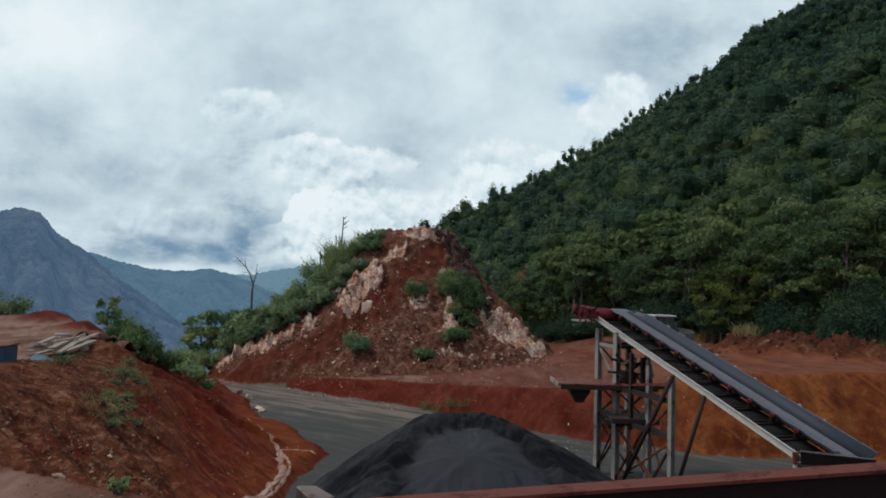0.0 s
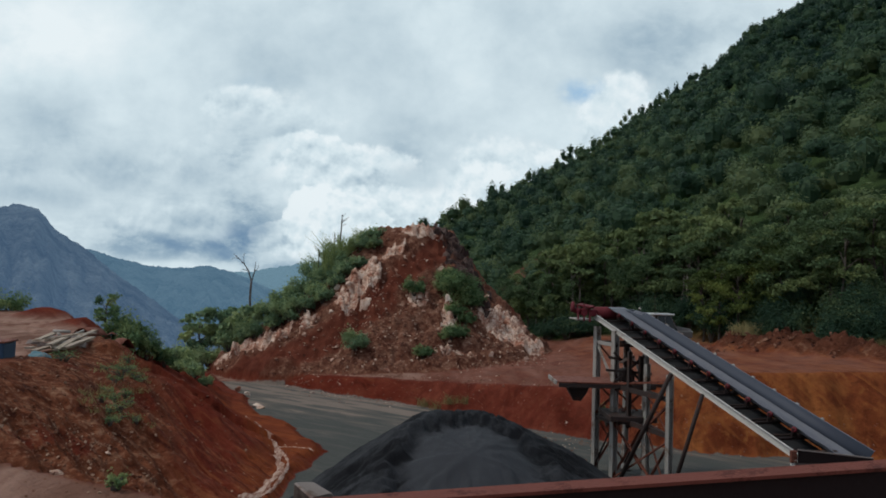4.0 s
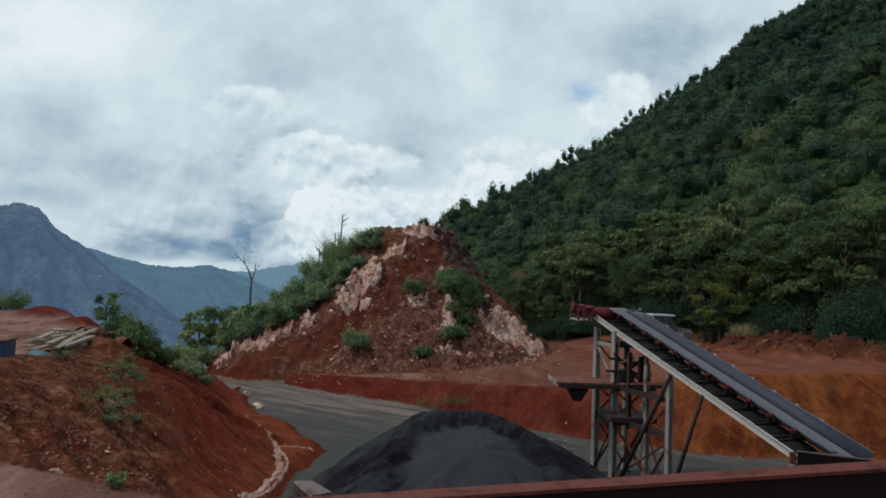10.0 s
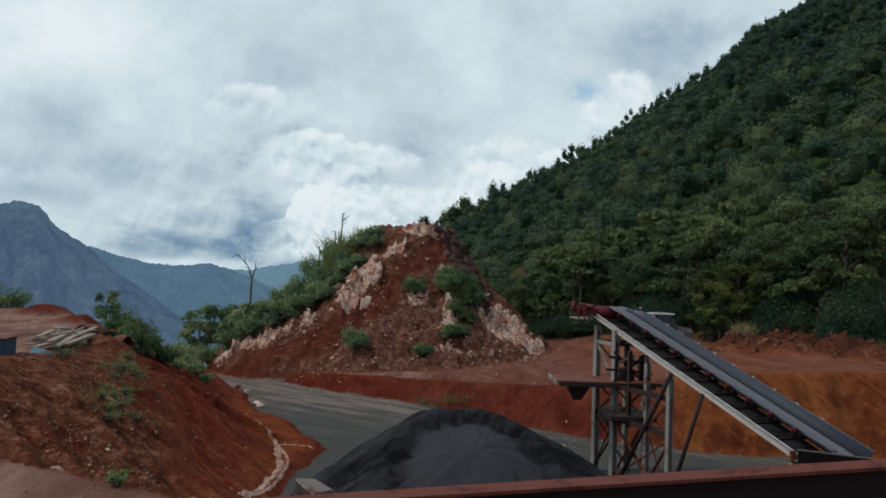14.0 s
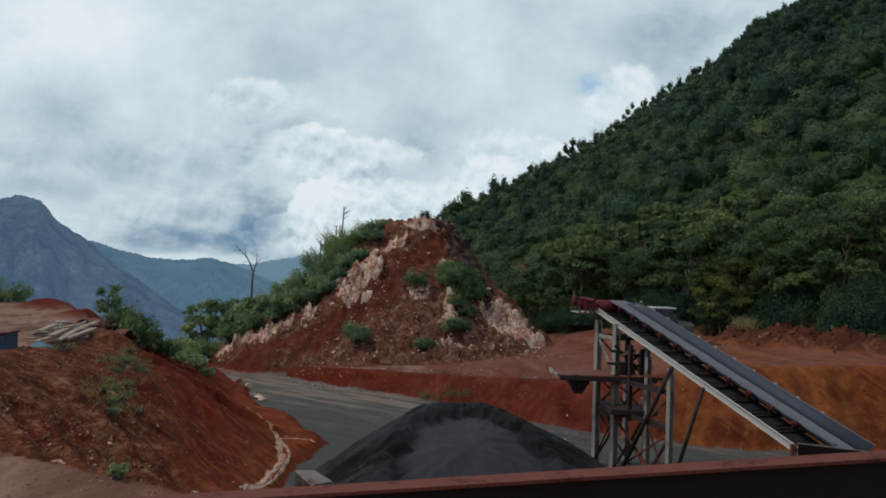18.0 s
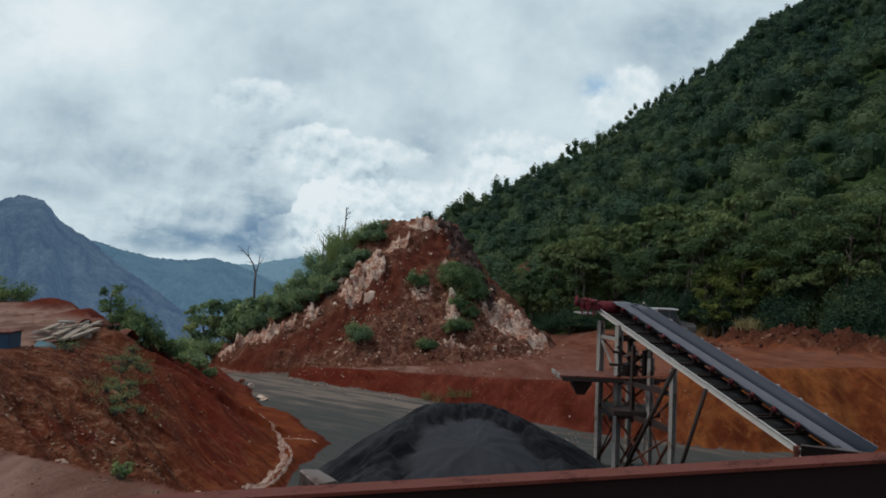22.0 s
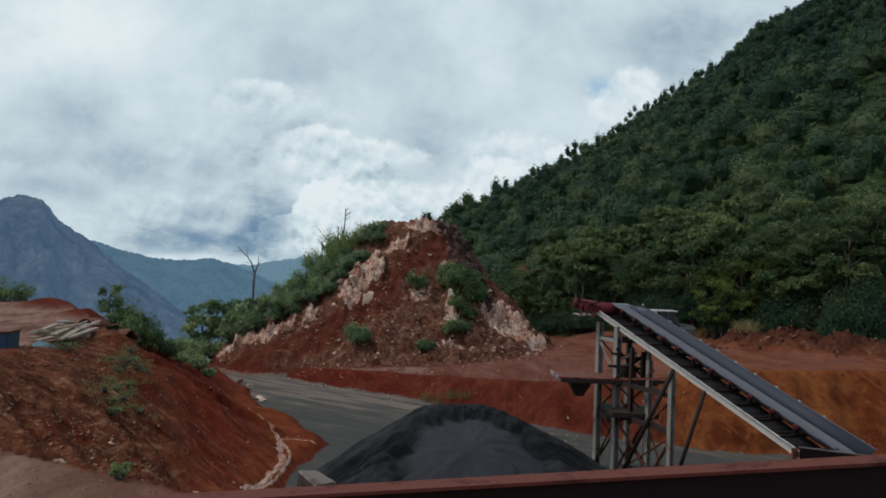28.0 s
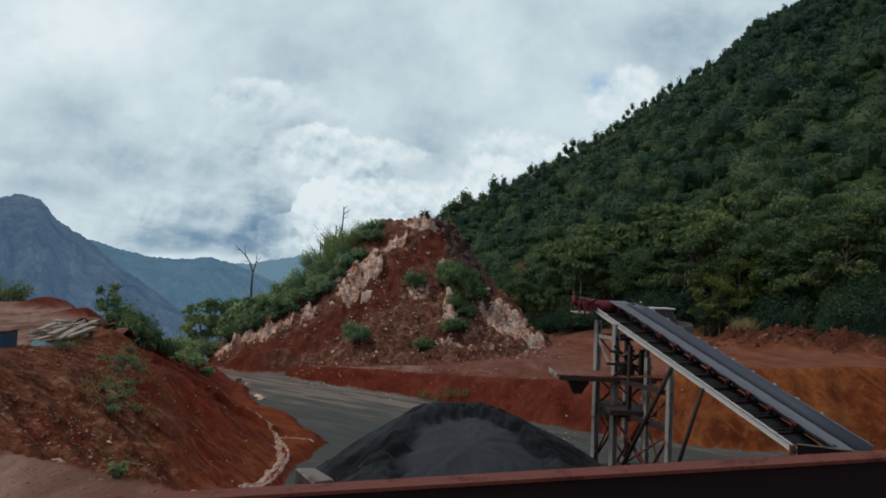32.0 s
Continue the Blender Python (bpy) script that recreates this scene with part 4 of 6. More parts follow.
def leaves_mesh(name, chunks, material, tints=None):
    v = np.concatenate(chunks)
    me = quick_mesh(name, v, np.arange(len(v)).reshape(-1, 4), material)
    rng = np.random.default_rng(len(v))
    tints = tints if tints is not None else [rng.uniform() for c in chunks]
    tint = np.concatenate([np.full(len(c), k) for c, k in zip(chunks, tints)]).astype(np.float32)
    me.attributes.new("tint", "FLOAT", "POINT").data.foreach_set("value", tint)
    return me


def crown_body(rng, radius, tall, count, size):
    """A rounded lumpy crown: a closed core with leaf clusters all over it."""
    lobes = rng.normal(0, 1, (6, 3)) + np.array([0, 0, 0.35])
    lobes /= np.linalg.norm(lobes, axis=1)[:, None]
    tight = rng.uniform(3.0, 7.0, 6)
    swell = lambda d: 0.72 + 0.36 * np.max(np.exp(-tight * (1 - d @ lobes.T)), axis=1)
    a, e = np.meshgrid(np.linspace(0, 2 * np.pi, 7)[:-1], np.radians([-45, 5, 48, 86]))
    d = np.stack([np.cos(a) * np.cos(e), np.sin(a) * np.cos(e), np.sin(e)], -1).reshape(-1, 3)
    span = np.array([radius, radius, tall * 0.6])
    core = (d * swell(d)[:, None] * 0.70 * span)
    quads = [[k * 6 + i, k * 6 + (i + 1) % 6, k * 6 + 6 + (i + 1) % 6, k * 6 + 6 + i] for k in range(3) for i in range(6)]
    core = core[np.array(quads)].reshape(-1, 3)
    d = rng.normal(0, 1, (count, 3))
    d[:, 2] = np.abs(d[:, 2]) - 0.25
    d /= np.linalg.norm(d, axis=1)[:, None]
    p = d * (swell(d) * rng.uniform(0.78, 1.14, count))[:, None] * span
    leaves = leaf_quads(p, d * np.array([1, 1, 1.3]), size, rng, 0.38)
    return np.concatenate([core, leaves]) + np.array([0, 0, tall * 0.42])


def make_forest():
    """Crown beside crown over the whole mountainside, with gaps and taller trees."""
    rng = np.random.default_rng(4)
    chunks, tints = [], []
    gap = 2.85
    gx, gy = np.meshgrid(np.arange(-120, 330, gap), np.arange(40, 470, gap))
    gx[1::2] += gap / 2
    x, y = (gx + rng.uniform(-1.2, 1.2, gx.shape)).ravel(), (gy + rng.uniform(-1.2, 1.2, gx.shape)).ravel()
    z, _, _, grow, _ = land(x, y)
    u = mountain(x, y)[1]
    r, t = np.hypot(x, y), np.degrees(np.arctan2(x, y))
    from_slip = np.hypot((x - SCAR[0]) / 3.0, (y - SCAR[1] + 3) / 7)
    keep = (t > -15) & (t < 41) & (u > 0.03) & (u < 1.015) & (grow > 0.6) & (from_slip > 1) & (rng.uniform(0, 1, len(x)) < 0.92)
    for px, py, pz, pr, pu in zip(x[keep], y[keep], z[keep], r[keep], u[keep]):
        big = float(np.clip(rng.lognormal(0, 0.26), 0.6, 1.8))
        rad = 1.52 * big
        tall = rad * rng.uniform(1.3, 2.3)
        count = int(np.interp(pr, [80, 130, 220, 400], [300, 110, 52, 36]) * big)
        size = float(np.interp(pr, [80, 130, 220, 400], [0.14, 0.22, 0.32, 0.40])) * big ** 0.4
        lift = rng.uniform(-0.3, 1.6) + (rng.uniform(0.8, 2.4) if rng.uniform() < 0.2 else 0)
        if pu > 0.9 and rng.uniform() < 0.35:
            rad, tall, lift = rad * 0.7, tall * 1.25, lift + rng.uniform(1.0, 3.0)
        chunks.append(crown_body(rng, rad, tall, count, size) + np.array([px, py, pz + lift]))
        # crowns tinted paler low on the slope, darker midway and towards the right
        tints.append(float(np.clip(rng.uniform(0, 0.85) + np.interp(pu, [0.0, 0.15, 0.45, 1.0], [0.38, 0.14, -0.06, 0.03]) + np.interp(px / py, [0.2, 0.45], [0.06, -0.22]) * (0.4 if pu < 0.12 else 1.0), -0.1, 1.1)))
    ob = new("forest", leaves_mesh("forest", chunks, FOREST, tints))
    return tagged(ob, "dense dark green forest covering the mountainside", "forest", kind="stuff")


def make_tree(name, at, tall, radius, seed, material=None, label="", group="", leaves=1500, size=0.2, bare=0.35, category="tree", bark=None):
    """A tapered trunk with limbs and a crown of many leaf clusters."""
    rng = np.random.default_rng(seed)
    root = thing(name, at, label, category, group)
    lean = rng.normal(0, 0.05, 2)
    trunk = Build()
    top = tall * 0.8
    pts = [(lean[0] * h + 0.08 * math.sin(h + seed), lean[1] * h, h) for h in np.linspace(-0.25, top, 7)]
    thick = 0.016 * tall + 0.03
    trunk.tube(pts, [thick * (1 - 0.75 * i / 6) for i in range(7)])
    chunks = []
    clumps = 9
    for k in range(clumps):
        a = 2.4 * k + rng.uniform(-0.4, 0.4)
        f = bare + (0.95 - bare) * (k + 0.5) / clumps
        base = np.array([lean[0] * tall * f * 0.8, lean[1] * tall * f * 0.8, tall * f * 0.8])
        out = radius * (0.75 - 0.5 * abs(f - 0.55)) * rng.uniform(0.6, 1.0)
        tip = base + np.array([math.cos(a) * out, math.sin(a) * out, tall * 0.12])
        trunk.tube([base, (base + tip) / 2 + np.array([0, 0, 0.06 * tall]), tip], [thick * 0.4, thick * 0.25, thick * 0.1], 5)
        p, d = crown_points(rng, leaves // clumps, radius * rng.uniform(0.42, 0.6), radius * rng.uniform(0.55, 0.9), 5)
        chunks.append(leaf_quads(p + tip - np.array([0, 0, radius * 0.2]), d, size, rng, 0.85))
    part("trunk", trunk, bark or BARK, root, "", True)
    part("crown", leaves_mesh("crown", chunks, material or SCRUB), None, root)
    return root


def make_bush(name, at, radius, tall, seed, label, group="", leaves=700, size=0.13, material=None, category="bush"):
    leaves, size = int(leaves * 2.0), size * 0.62
    rng = np.random.default_rng(seed)
    root = thing(name, at, label, category, group)
    chunks = []
    for k in range(8):
        stems = Build()
        a = 2 * math.pi * k / 8 + rng.uniform(-0.4, 0.4)
        out = radius * rng.uniform(0.25, 0.65)
        tip = np.array([math.cos(a) * out, math.sin(a) * out, tall * rng.uniform(0.3, 0.6)])
        stems.tube([(0, 0, -0.15), tuple(tip * 0.5 + np.array([0, 0, 0.1 * tall])), tuple(tip)], [0.03 + 0.01 * tall, 0.025, 0.012], 5)
        part("stem", stems, BARK, root)
        p, d = crown_points(rng, leaves // 8, radius * rng.uniform(0.3, 0.55), tall * rng.uniform(0.5, 1.0), 6)
        stray = rng.uniform(0, 1, len(p)) < 0.26
        p[stray] += d[stray] * rng.uniform(0.05, 0.34, (stray.sum(), 1)) * radius * np.array([0.7, 0.7, 1.25])
        chunks.append(leaf_quads(p + tip * np.array([1, 1, 0.8]) - np.array([0, 0, tall * 0.30]), d, size, rng, 0.9))
    part("leaves", leaves_mesh("leaves", chunks, material or SCRUB), None, root)
    return root


def grass_tuft(name, at, radius, tall, blades, seed, label, material=None, group=""):
    rng = np.random.default_rng(seed)
    v = []
    for _ in range(blades):
        a, d = rng.uniform(0, 6.28), radius * math.sqrt(rng.uniform())
        b = np.array([math.cos(a) * d, math.sin(a) * d, -0.03])
        lean = np.array([rng.normal(0, 0.35), rng.normal(0, 0.35), 1.0]) * tall * rng.uniform(0.5, 1.1)
        w = np.array([math.cos(a + 1.5), math.sin(a + 1.5), 0]) * 0.012 * (1 + tall)
        mid = b + lean * 0.55
        v += [b - w, b + w, mid + w * 0.8, mid - w * 0.8, mid - w * 0.8, mid + w * 0.8, b + lean + np.array([lean[0], lean[1], -0.1 * tall]) * 0.3 + w * 0.1, b + lean + np.array([lean[0], lean[1], -0.1 * tall]) * 0.3 - w * 0.1]
    ob = new(name, leaves_mesh(name, [np.array(v)], material or SCRUB))
    ob.location = at
    return tagged(ob, label, "grass", group, kind="stuff")


def on(x, y, dz=0.0):
    return (x, y, height(x, y) + dz)


make_forest()

# trees standing free along the foot of the wood
EDGE = "trees along the foot of the wood"
rng = random.Random(5)
k = 0
for t in np.linspace(5.5, 33, 44):
    r = float(np.interp(t, [4, 9, 16, 22, 27, 40], [86, 70, 65, 60.5, 57, 54])) + rng.uniform(0.0, 7)
    tall = rng.uniform(4.0, 7.5)
    ex, ey = r * math.sin(radians(t)), r * math.cos(radians(t))
    make_tree("tree", on(ex, ey), tall, rng.uniform(1.7, 2.9), 100 + k, FOREST_EDGE, "slender forest tree with dense dark green crown", EDGE, 3600, 0.11, rng.choice([0.05, 0.1, 0.3]))
    k += 1
for k in range(64):
    t = rng.uniform(8, 33)
    r = float(np.interp(t, [4, 9, 16, 22, 27, 40], [84, 68, 63, 58.5, 55.5, 52])) + rng.uniform(-0.6, 3.5)
    ex, ey = r * math.sin(radians(t)), r * math.cos(radians(t))
    make_bush("bush", on(ex, ey), rng.uniform(1.3, 2.4), rng.uniform(1.6, 3.4), 200 + k, "leafy green undergrowth bush at the forest edge", "undergrowth at the foot of the wood", 1500, 0.115, FOREST)

for k in range(14):
    t, r = rng.uniform(19.5, 26.5), rng.uniform(58.5, 62.5)
    ex, ey = r * math.sin(radians(t)), r * math.cos(radians(t))
    make_tree("bamboo_clump", on(ex, ey), rng.uniform(4.0, 6.0), rng.uniform(1.4, 2.2), 240 + k, BAMBOO, "feathery yellowish green bamboo clump", "bamboo at the foot of the wood", 2400, 0.09, 0.05, "bamboo")
for k in range(22):
    t = rng.uniform(8, 21)
    r = float(np.interp(t, [4, 9, 16, 22], [88, 71, 66, 61])) + rng.uniform(0, 9)
    ex, ey = r * math.sin(radians(t)), r * math.cos(radians(t))
    make_tree("tree", on(ex, ey), rng.uniform(6.0, 9.0), rng.uniform(1.3, 2.0), 270 + k, FOREST_EDGE, "tall thin tree with pale bare trunk", "pale-trunked trees in the wood", 900, 0.2, 0.6, bark=PALE_BARK)

# growth on the red hill
HILLSIDE = "bushes on the red hill"
for k, (x, y, rad, tall) in enumerate([(-2.05, 58.1, 1.1, 1.3), (-6.05, 53.6, 1.3, 1.5), (-1.1, 53.4, 0.9, 0.8), (0.7, 58.6, 1.4, 1.6), (1.7, 59.8, 1.6, 2.0), (0.2, 60.2, 0.8, 0.9), (2.6, 58.7, 1.3, 1.5), (1.2, 57.5, 1.0, 1.1), (2.2, 59.2, 1.2, 1.5), (1.0, 59.6, 1.1, 1.3), (2.0, 57.2, 0.8, 0.9), (0.6, 60.4, 1.0, 1.2), (0.9, 54.6, 1.0, 0.9), (1.4, 55.0, 1.1, 0.8),
                                         (-9.9, 59.8, 1.5, 1.7), (-11.3, 59.4, 1.5, 1.6), (-12.8, 60, 1.4, 1.6), (-9.0, 64.3, 1.5, 1.7), (-7.1, 64.6, 1.4, 1.4), (-9.85, 62.3, 1.5, 1.8), (-6.2, 65.6, 1.2, 1.1), (-11.1, 61.4, 1.6, 1.7), (-12.4, 62.5, 1.5, 1.7), (-10.9, 63.8, 1.6, 2.0),
                                         (-8.1, 62.2, 1.2, 1.3), (-14.2, 60.8, 1.5, 1.7), (-15.6, 60.2, 1.4, 1.6), (-8.6, 60.6, 1.1, 1.3), (-13.6, 62.6, 1.5, 1.9), (-9.6, 65.8, 1.6, 2.0), (-9.4, 59.0, 0.9, 1.1), (-10.7, 58.9, 1.0, 1.1), (-12.0, 59.1, 1.0, 1.2), (-13.4, 59.3, 1.0, 1.2), (-14.9, 59.5, 1.0, 1.2), (-8.0, 60.9, 0.9, 1.2), (-7.0, 62.4, 1.0, 1.1), (-5.9, 64.0, 0.9, 1.0)]):
    make_bush("bush", on(x, y), rad, tall, 300 + k, "dense green scrub rooted in red earth and rock", HILLSIDE, 1100, 0.125, PALE_SCRUB if x < -5 else SCRUB)

for k, (x, y, tall) in enumerate([(-9.2, 65.0, 2.9), (-9.6, 64.6, 2.4), (-10.3, 64.2, 2.3), (-8.2, 65.6, 1.8), (-11.4, 63.4, 1.5), (-12.6, 62.4, 1.4), (-7.2, 66.0, 1.2), (1.6, 60.2, 1.0), (0.9, 58.9, 1.0), (-13.6, 61.2, 1.2)]):
    grass_tuft("cane_clump", on(x, y), 0.9, tall, 160, 350 + k, "clump of thin green cane shoots on the hill's shoulder", None, "cane clumps on the hill")

# dead and broken trees on the hill's shoulder
def dead_tree(at, tall, forks, seed, label, group=""):
    rng = random.Random(seed)
    root = thing("dead_tree", at, label, "tree", group)
    trunk = Build()
    pts = [(0.02 * h * math.sin(seed) + 0.06 * math.sin(h * 0.9 + seed), 0.02 * h, h) for h in [tall * q / 8 for q in range(-1, 9)]]
    trunk.tube(pts, [0.0185 * tall * (1 - 0.07 * i) + 0.014 for i in range(10)])
    part("trunk", trunk, DEADWOOD, root, "bare weathered trunk", True)
    for k in range(forks):
        h = tall * rng.uniform(0.72, 0.97)
        s = rng.choice([-1, 1])
        limb = Build()
        ln = tall * rng.uniform(0.07, 0.17)
        limb.tube([(0.06 * math.sin(h * 0.9 + seed), 0, h), (s * ln * 0.5, 0.1, h + ln * 0.35), (s * ln * 0.9, 0.15, h + ln * rng.uniform(0.5, 1.0))], [0.007 * tall, 0.005 * tall, 0.002 * tall], 5)
        part("branch", limb, DEADWOOD, root, "", True)
    return root


def forked_tree(at, tall):
    """A dead tree whose top parts into a long crooked limb and a short straight one."""
    root = thing("dead_tree", at, "tall bare dead tree with forked broken top", "tree")
    w = 0.0165 * tall
    pts = [(0.05 * math.sin(1.3 * h), 0, h) for h in [tall * q / 8 for q in range(-1, 7)]]
    part("trunk", Build().tube(pts, [w * (1.25 - 0.075 * i) for i in range(8)]), DEADWOOD, root, "bare weathered trunk", True)
    f = 0.75 * tall
    limbs = [([(0, 0, f - 0.2), (-0.30, 0.05, f + 0.7), (-0.65, 0.1, f + 1.2), (-1.15, 0.1, f + 1.7), (-1.6, 0.1, f + 2.1)], 0.62), ([(0, 0, f - 0.2), (0.22, 0, f + 0.6), (0.30, 0, f + 1.5)], 0.6),
             ([(-0.65, 0.1, f + 1.2), (-0.8, 0.15, f + 1.8), (-0.7, 0.2, f + 2.2)], 0.3), ([(-1.15, 0.1, f + 1.7), (-1.5, 0.1, f + 1.75), (-1.8, 0.1, f + 1.65)], 0.25), ([(0.22, 0, f + 0.6), (0.5, 0.1, f + 1.0), (0.55, 0.1, f + 1.3)], 0.28), ([(-0.35, 0.05, f + 0.7), (-0.75, 0, f + 0.8), (-1.0, 0, f + 0.75)], 0.22)]
    for line, k in limbs:
        part("branch", Build().tube(line, [w * k * (1 - 0.7 * i / (len(line) - 1)) for i in range(len(line))], 5), DEADWOOD, root, "", True)
    return root


forked_tree((-15.9, 62, height(-15.9, 62) - 0.1), 9.3 - height(-15.9, 62))
SNAGS = "bare snags on the hill's shoulder"
for k, (x, y, tall) in enumerate([(-8.9, 64.8, 4.4), (-9.5, 65.2, 3.0), (-10.7, 64, 3.0), (-11.6, 63.5, 2.4), (-12.2, 63.2, 2.0)]):
    dead_tree(on(x, y, -0.1), tall, 4, 10 + k, "thin leaning bare snag among green scrub", SNAGS)

# trees and bushes along the rim on the left
for k, (x, y, top, rad) in enumerate([(-20.0, 62.5, 4.6, 1.9), (-18.3, 62.0, 4.9, 1.9), (-16.9, 61.6, 3.9, 1.7), (-15.8, 61.4, 4.3, 1.6)]):
    g = height(x, y)
    make_tree("tree", (x, y, g), max(2.5, top - g), rad, 400 + k, PALE_SCRUB, "broad-leaved tree with bluish green crown below the rim", "trees below the rim", 1900, 0.17, 0.1)
for k, (x, y, rad, tall) in enumerate([(-18.6, 60.2, 1.5, 1.9), (-17.0, 60.0, 1.4, 1.9), (-15.6, 60.2, 1.4, 2.2), (-20.2, 60.8, 1.5, 1.8)]):
    make_bush("bush", on(x, y), rad, tall, 410 + k, "tall green bush below the rim", "bushes below the rim", 900, 0.15, PALE_SCRUB)
make_tree("tree", on(-17.7, 39.4), 2.3, 0.85, 420, SCRUB, "thin young tree on the crest of the embankment", "", 1000, 0.075, 0.15)
for k, (x, y, rad, tall) in enumerate([(-16.1, 38.6, 1.15, 2.1), (-15.3, 38.9, 0.95, 1.9), (-16.9, 38.9, 0.9, 1.5), (-15.8, 37.6, 0.8, 1.3), (-14.6, 39.6, 0.6, 1.0)]):
    make_bush("bush", on(x, y), rad, tall, 430 + k, "thick green bush on the crest of the embankment", "bushes on the embankment", 1000, 0.11)
for k, (x, y, rad, tall) in enumerate([(-14.6, 43.6, 0.8, 1.0), (-15.4, 44.6, 1.0, 1.3), (-13.9, 42.4, 0.65, 0.8), (-16.3, 45.6, 1.0, 1.4), (-13.5, 43.4, 0.5, 0.7), (-14.4, 41.2, 0.5, 0.6)]):
    make_bush("bush", on(x, y), rad, tall, 440 + k, "low yellowish green bush on the crest of the red embankment", "bushes on the embankment", 900, 0.11, PALE_SCRUB)
for k, (x, y, rad, tall) in enumerate([(-12.15, 28.5, 0.55, 0.8), (-11.9, 29.3, 0.45, 0.7), (-12.5, 29.8, 0.5, 0.7), (-12.0, 27.6, 0.4, 0.5), (-11.05, 26.5, 0.35, 0.35), (-10.1, 23.0, 0.4, 0.35), (-10.6, 24.0, 0.4, 0.3), (-13.85, 27.5, 0.6, 0.35), (-14.4, 28.3, 0.5, 0.35), (-12.9, 30.5, 0.6, 0.7), (-13.2, 31.6, 0.5, 0.6)]):
    make_bush("weed", on(x, y), rad * 1.15, tall * 0.75, 460 + k, "sparse green weed growing on loose red earth", "weeds on the slope", 90, 0.045, None, "weed")
spread = random.Random(17)
for k in range(14):
    q = spread.random()
    x, y = -13.0 + 3.0 * q + spread.gauss(0, 0.35), 31.2 - 8.0 * q + spread.gauss(0, 0.6)
    make_bush("weed", on(x, y), spread.uniform(0.25, 0.55), spread.uniform(0.15, 0.4), 600 + k, "low green weed matting the loose slope", "weeds on the slope", 60, 0.045, None, "weed")
make_bush("bush", on(-33.0, 56, -0.7), 1.9, 2.3, 480, "leafy bush behind the dirt plateau", "", 1300, 0.14)
make_bush("weed", on(-3.29, 7.71), 0.16, 0.2, 481, "small bright green weed on the dirt ledge", "", 160, 0.03, None, "weed")
for k, (x, y) in enumerate([(0.0, 45.2), (0.8, 44.6), (1.5, 44.0), (-0.8, 45.9)]):
    grass_tuft("grass_tuft", on(x, y), 0.5, 0.55, 70, 490 + k, "thin yellowish grass at the foot of the red bank", DRY, "grass at the foot of the bank")
for k in range(16):
    q = spread.random()
    x, y = -13.1 + 3.0 * q + spread.gauss(0, 0.45), 31.0 - 8.0 * q + spread.gauss(0, 0.8)
    grass_tuft("grass_tuft", on(x, y), 0.35, spread.uniform(0.15, 0.3), 36, 640 + k, "thin straw-coloured grass on the loose slope", DRY, "dry grass on the slope")
make_bush("bush", on(8.6, 37.6), 0.7, 1.1, 499, "green bush at the foot of the orange bank", "", 500, 0.1)

# ---- stones ----
def rock_mesh(name, seed, material, flat=0.7):
    """An angular block of broken rock."""
    rng = random.Random(seed)
    bm = bmesh.new()
    for _ in range(15):
        v = Vector((rng.gauss(0, 1), rng.gauss(0, 1), rng.gauss(0, 1))).normalized() * rng.uniform(0.75, 1.1)
        bm.verts.new((v.x, v.y * 0.85, v.z * flat))
    hull = bmesh.ops.convex_hull(bm, input=bm.verts)
    bmesh.ops.delete(bm, geom=list({*hull["geom_interior"], *hull["geom_unused"]}), context="VERTS")
    me = bpy.data.meshes.new(name)
    bm.to_mesh(me)
    bm.free()
    me.materials.append(material)
    return me


PALE = [rock_mesh("rock", 20 + i, LIMESTONE) for i in range(6)]
STAINED = [rock_mesh("rock", 40 + i, REDROCK) for i in range(4)]
DUSKY = [rock_mesh("rock", 60 + i, DUSKROCK) for i in range(4)]


def outcrop(spots, count, size, seed, label, meshes, tall=1.0):
    rng = random.Random(seed)
    cx, cy = spots[0][0], spots[0][1]
    root = thing("rock_outcrop", on(cx, cy), label, "rock")
    places = [(x0 + rng.gauss(0, 0.6) * sx, y0 + rng.gauss(0, 0.6) * sy) for x0, y0, sx, sy in (rng.choice(spots) for _ in range(count))]
    levels = land(np.array([p[0] for p in places]), np.array([p[1] for p in places]))[0]
    lean, yaw = rng.uniform(-0.22, 0.22), rng.uniform(-0.3, 0.3)
    for (x, y), level in zip(places, levels):
        ob = new("rock", rng.choice(meshes))
        s = size * (0.35 + 1.0 * rng.random() ** 1.8)
        ob.parent = root
        ob.location = Vector((x, y, float(level) - 0.5 * s)) - root.location
        ob.rotation_euler = (rng.uniform(-0.45, -0.05), lean + rng.uniform(-0.14, 0.14), yaw + rng.uniform(-0.35, 0.35) + rng.choice((0, math.pi)))
        ob.scale = (s * rng.uniform(0.55, 1.2), s * rng.uniform(0.5, 0.9), s * rng.uniform(0.7, 1.35) * tall)
    return root


outcrop(BARE[0:2], 130, 0.34, 1, "pale limestone outcrop stained with red earth", PALE + STAINED[:2], 1.3)
outcrop([BARE[2], BARE[3], BARE[12]], 190, 0.24, 2, "low band of pale limestone on the hill's flank", PALE, 0.75)
outcrop([BARE[4], BARE[10]], 70, 0.28, 3, "broken limestone blocks near the hilltop", PALE + STAINED, 0.9)
outcrop([BARE[5], BARE[6], BARE[13]], 70, 0.30, 4, "fluted limestone crag among bushes", PALE, 1.7)
outcrop([BARE[7], BARE[11], BARE[14]], 230, 0.20, 5, "pinkish broken limestone on the steep flank", PALE + STAINED[:1], 1.1)
outcrop([BARE[8], BARE[9]], 60, 0.24, 6, "limestone ledge at the foot of the hill", PALE + STAINED, 0.9)
outcrop(DUSK, 250, 0.40, 7, "dark red broken rock face by the hilltop", DUSKY, 2.0)


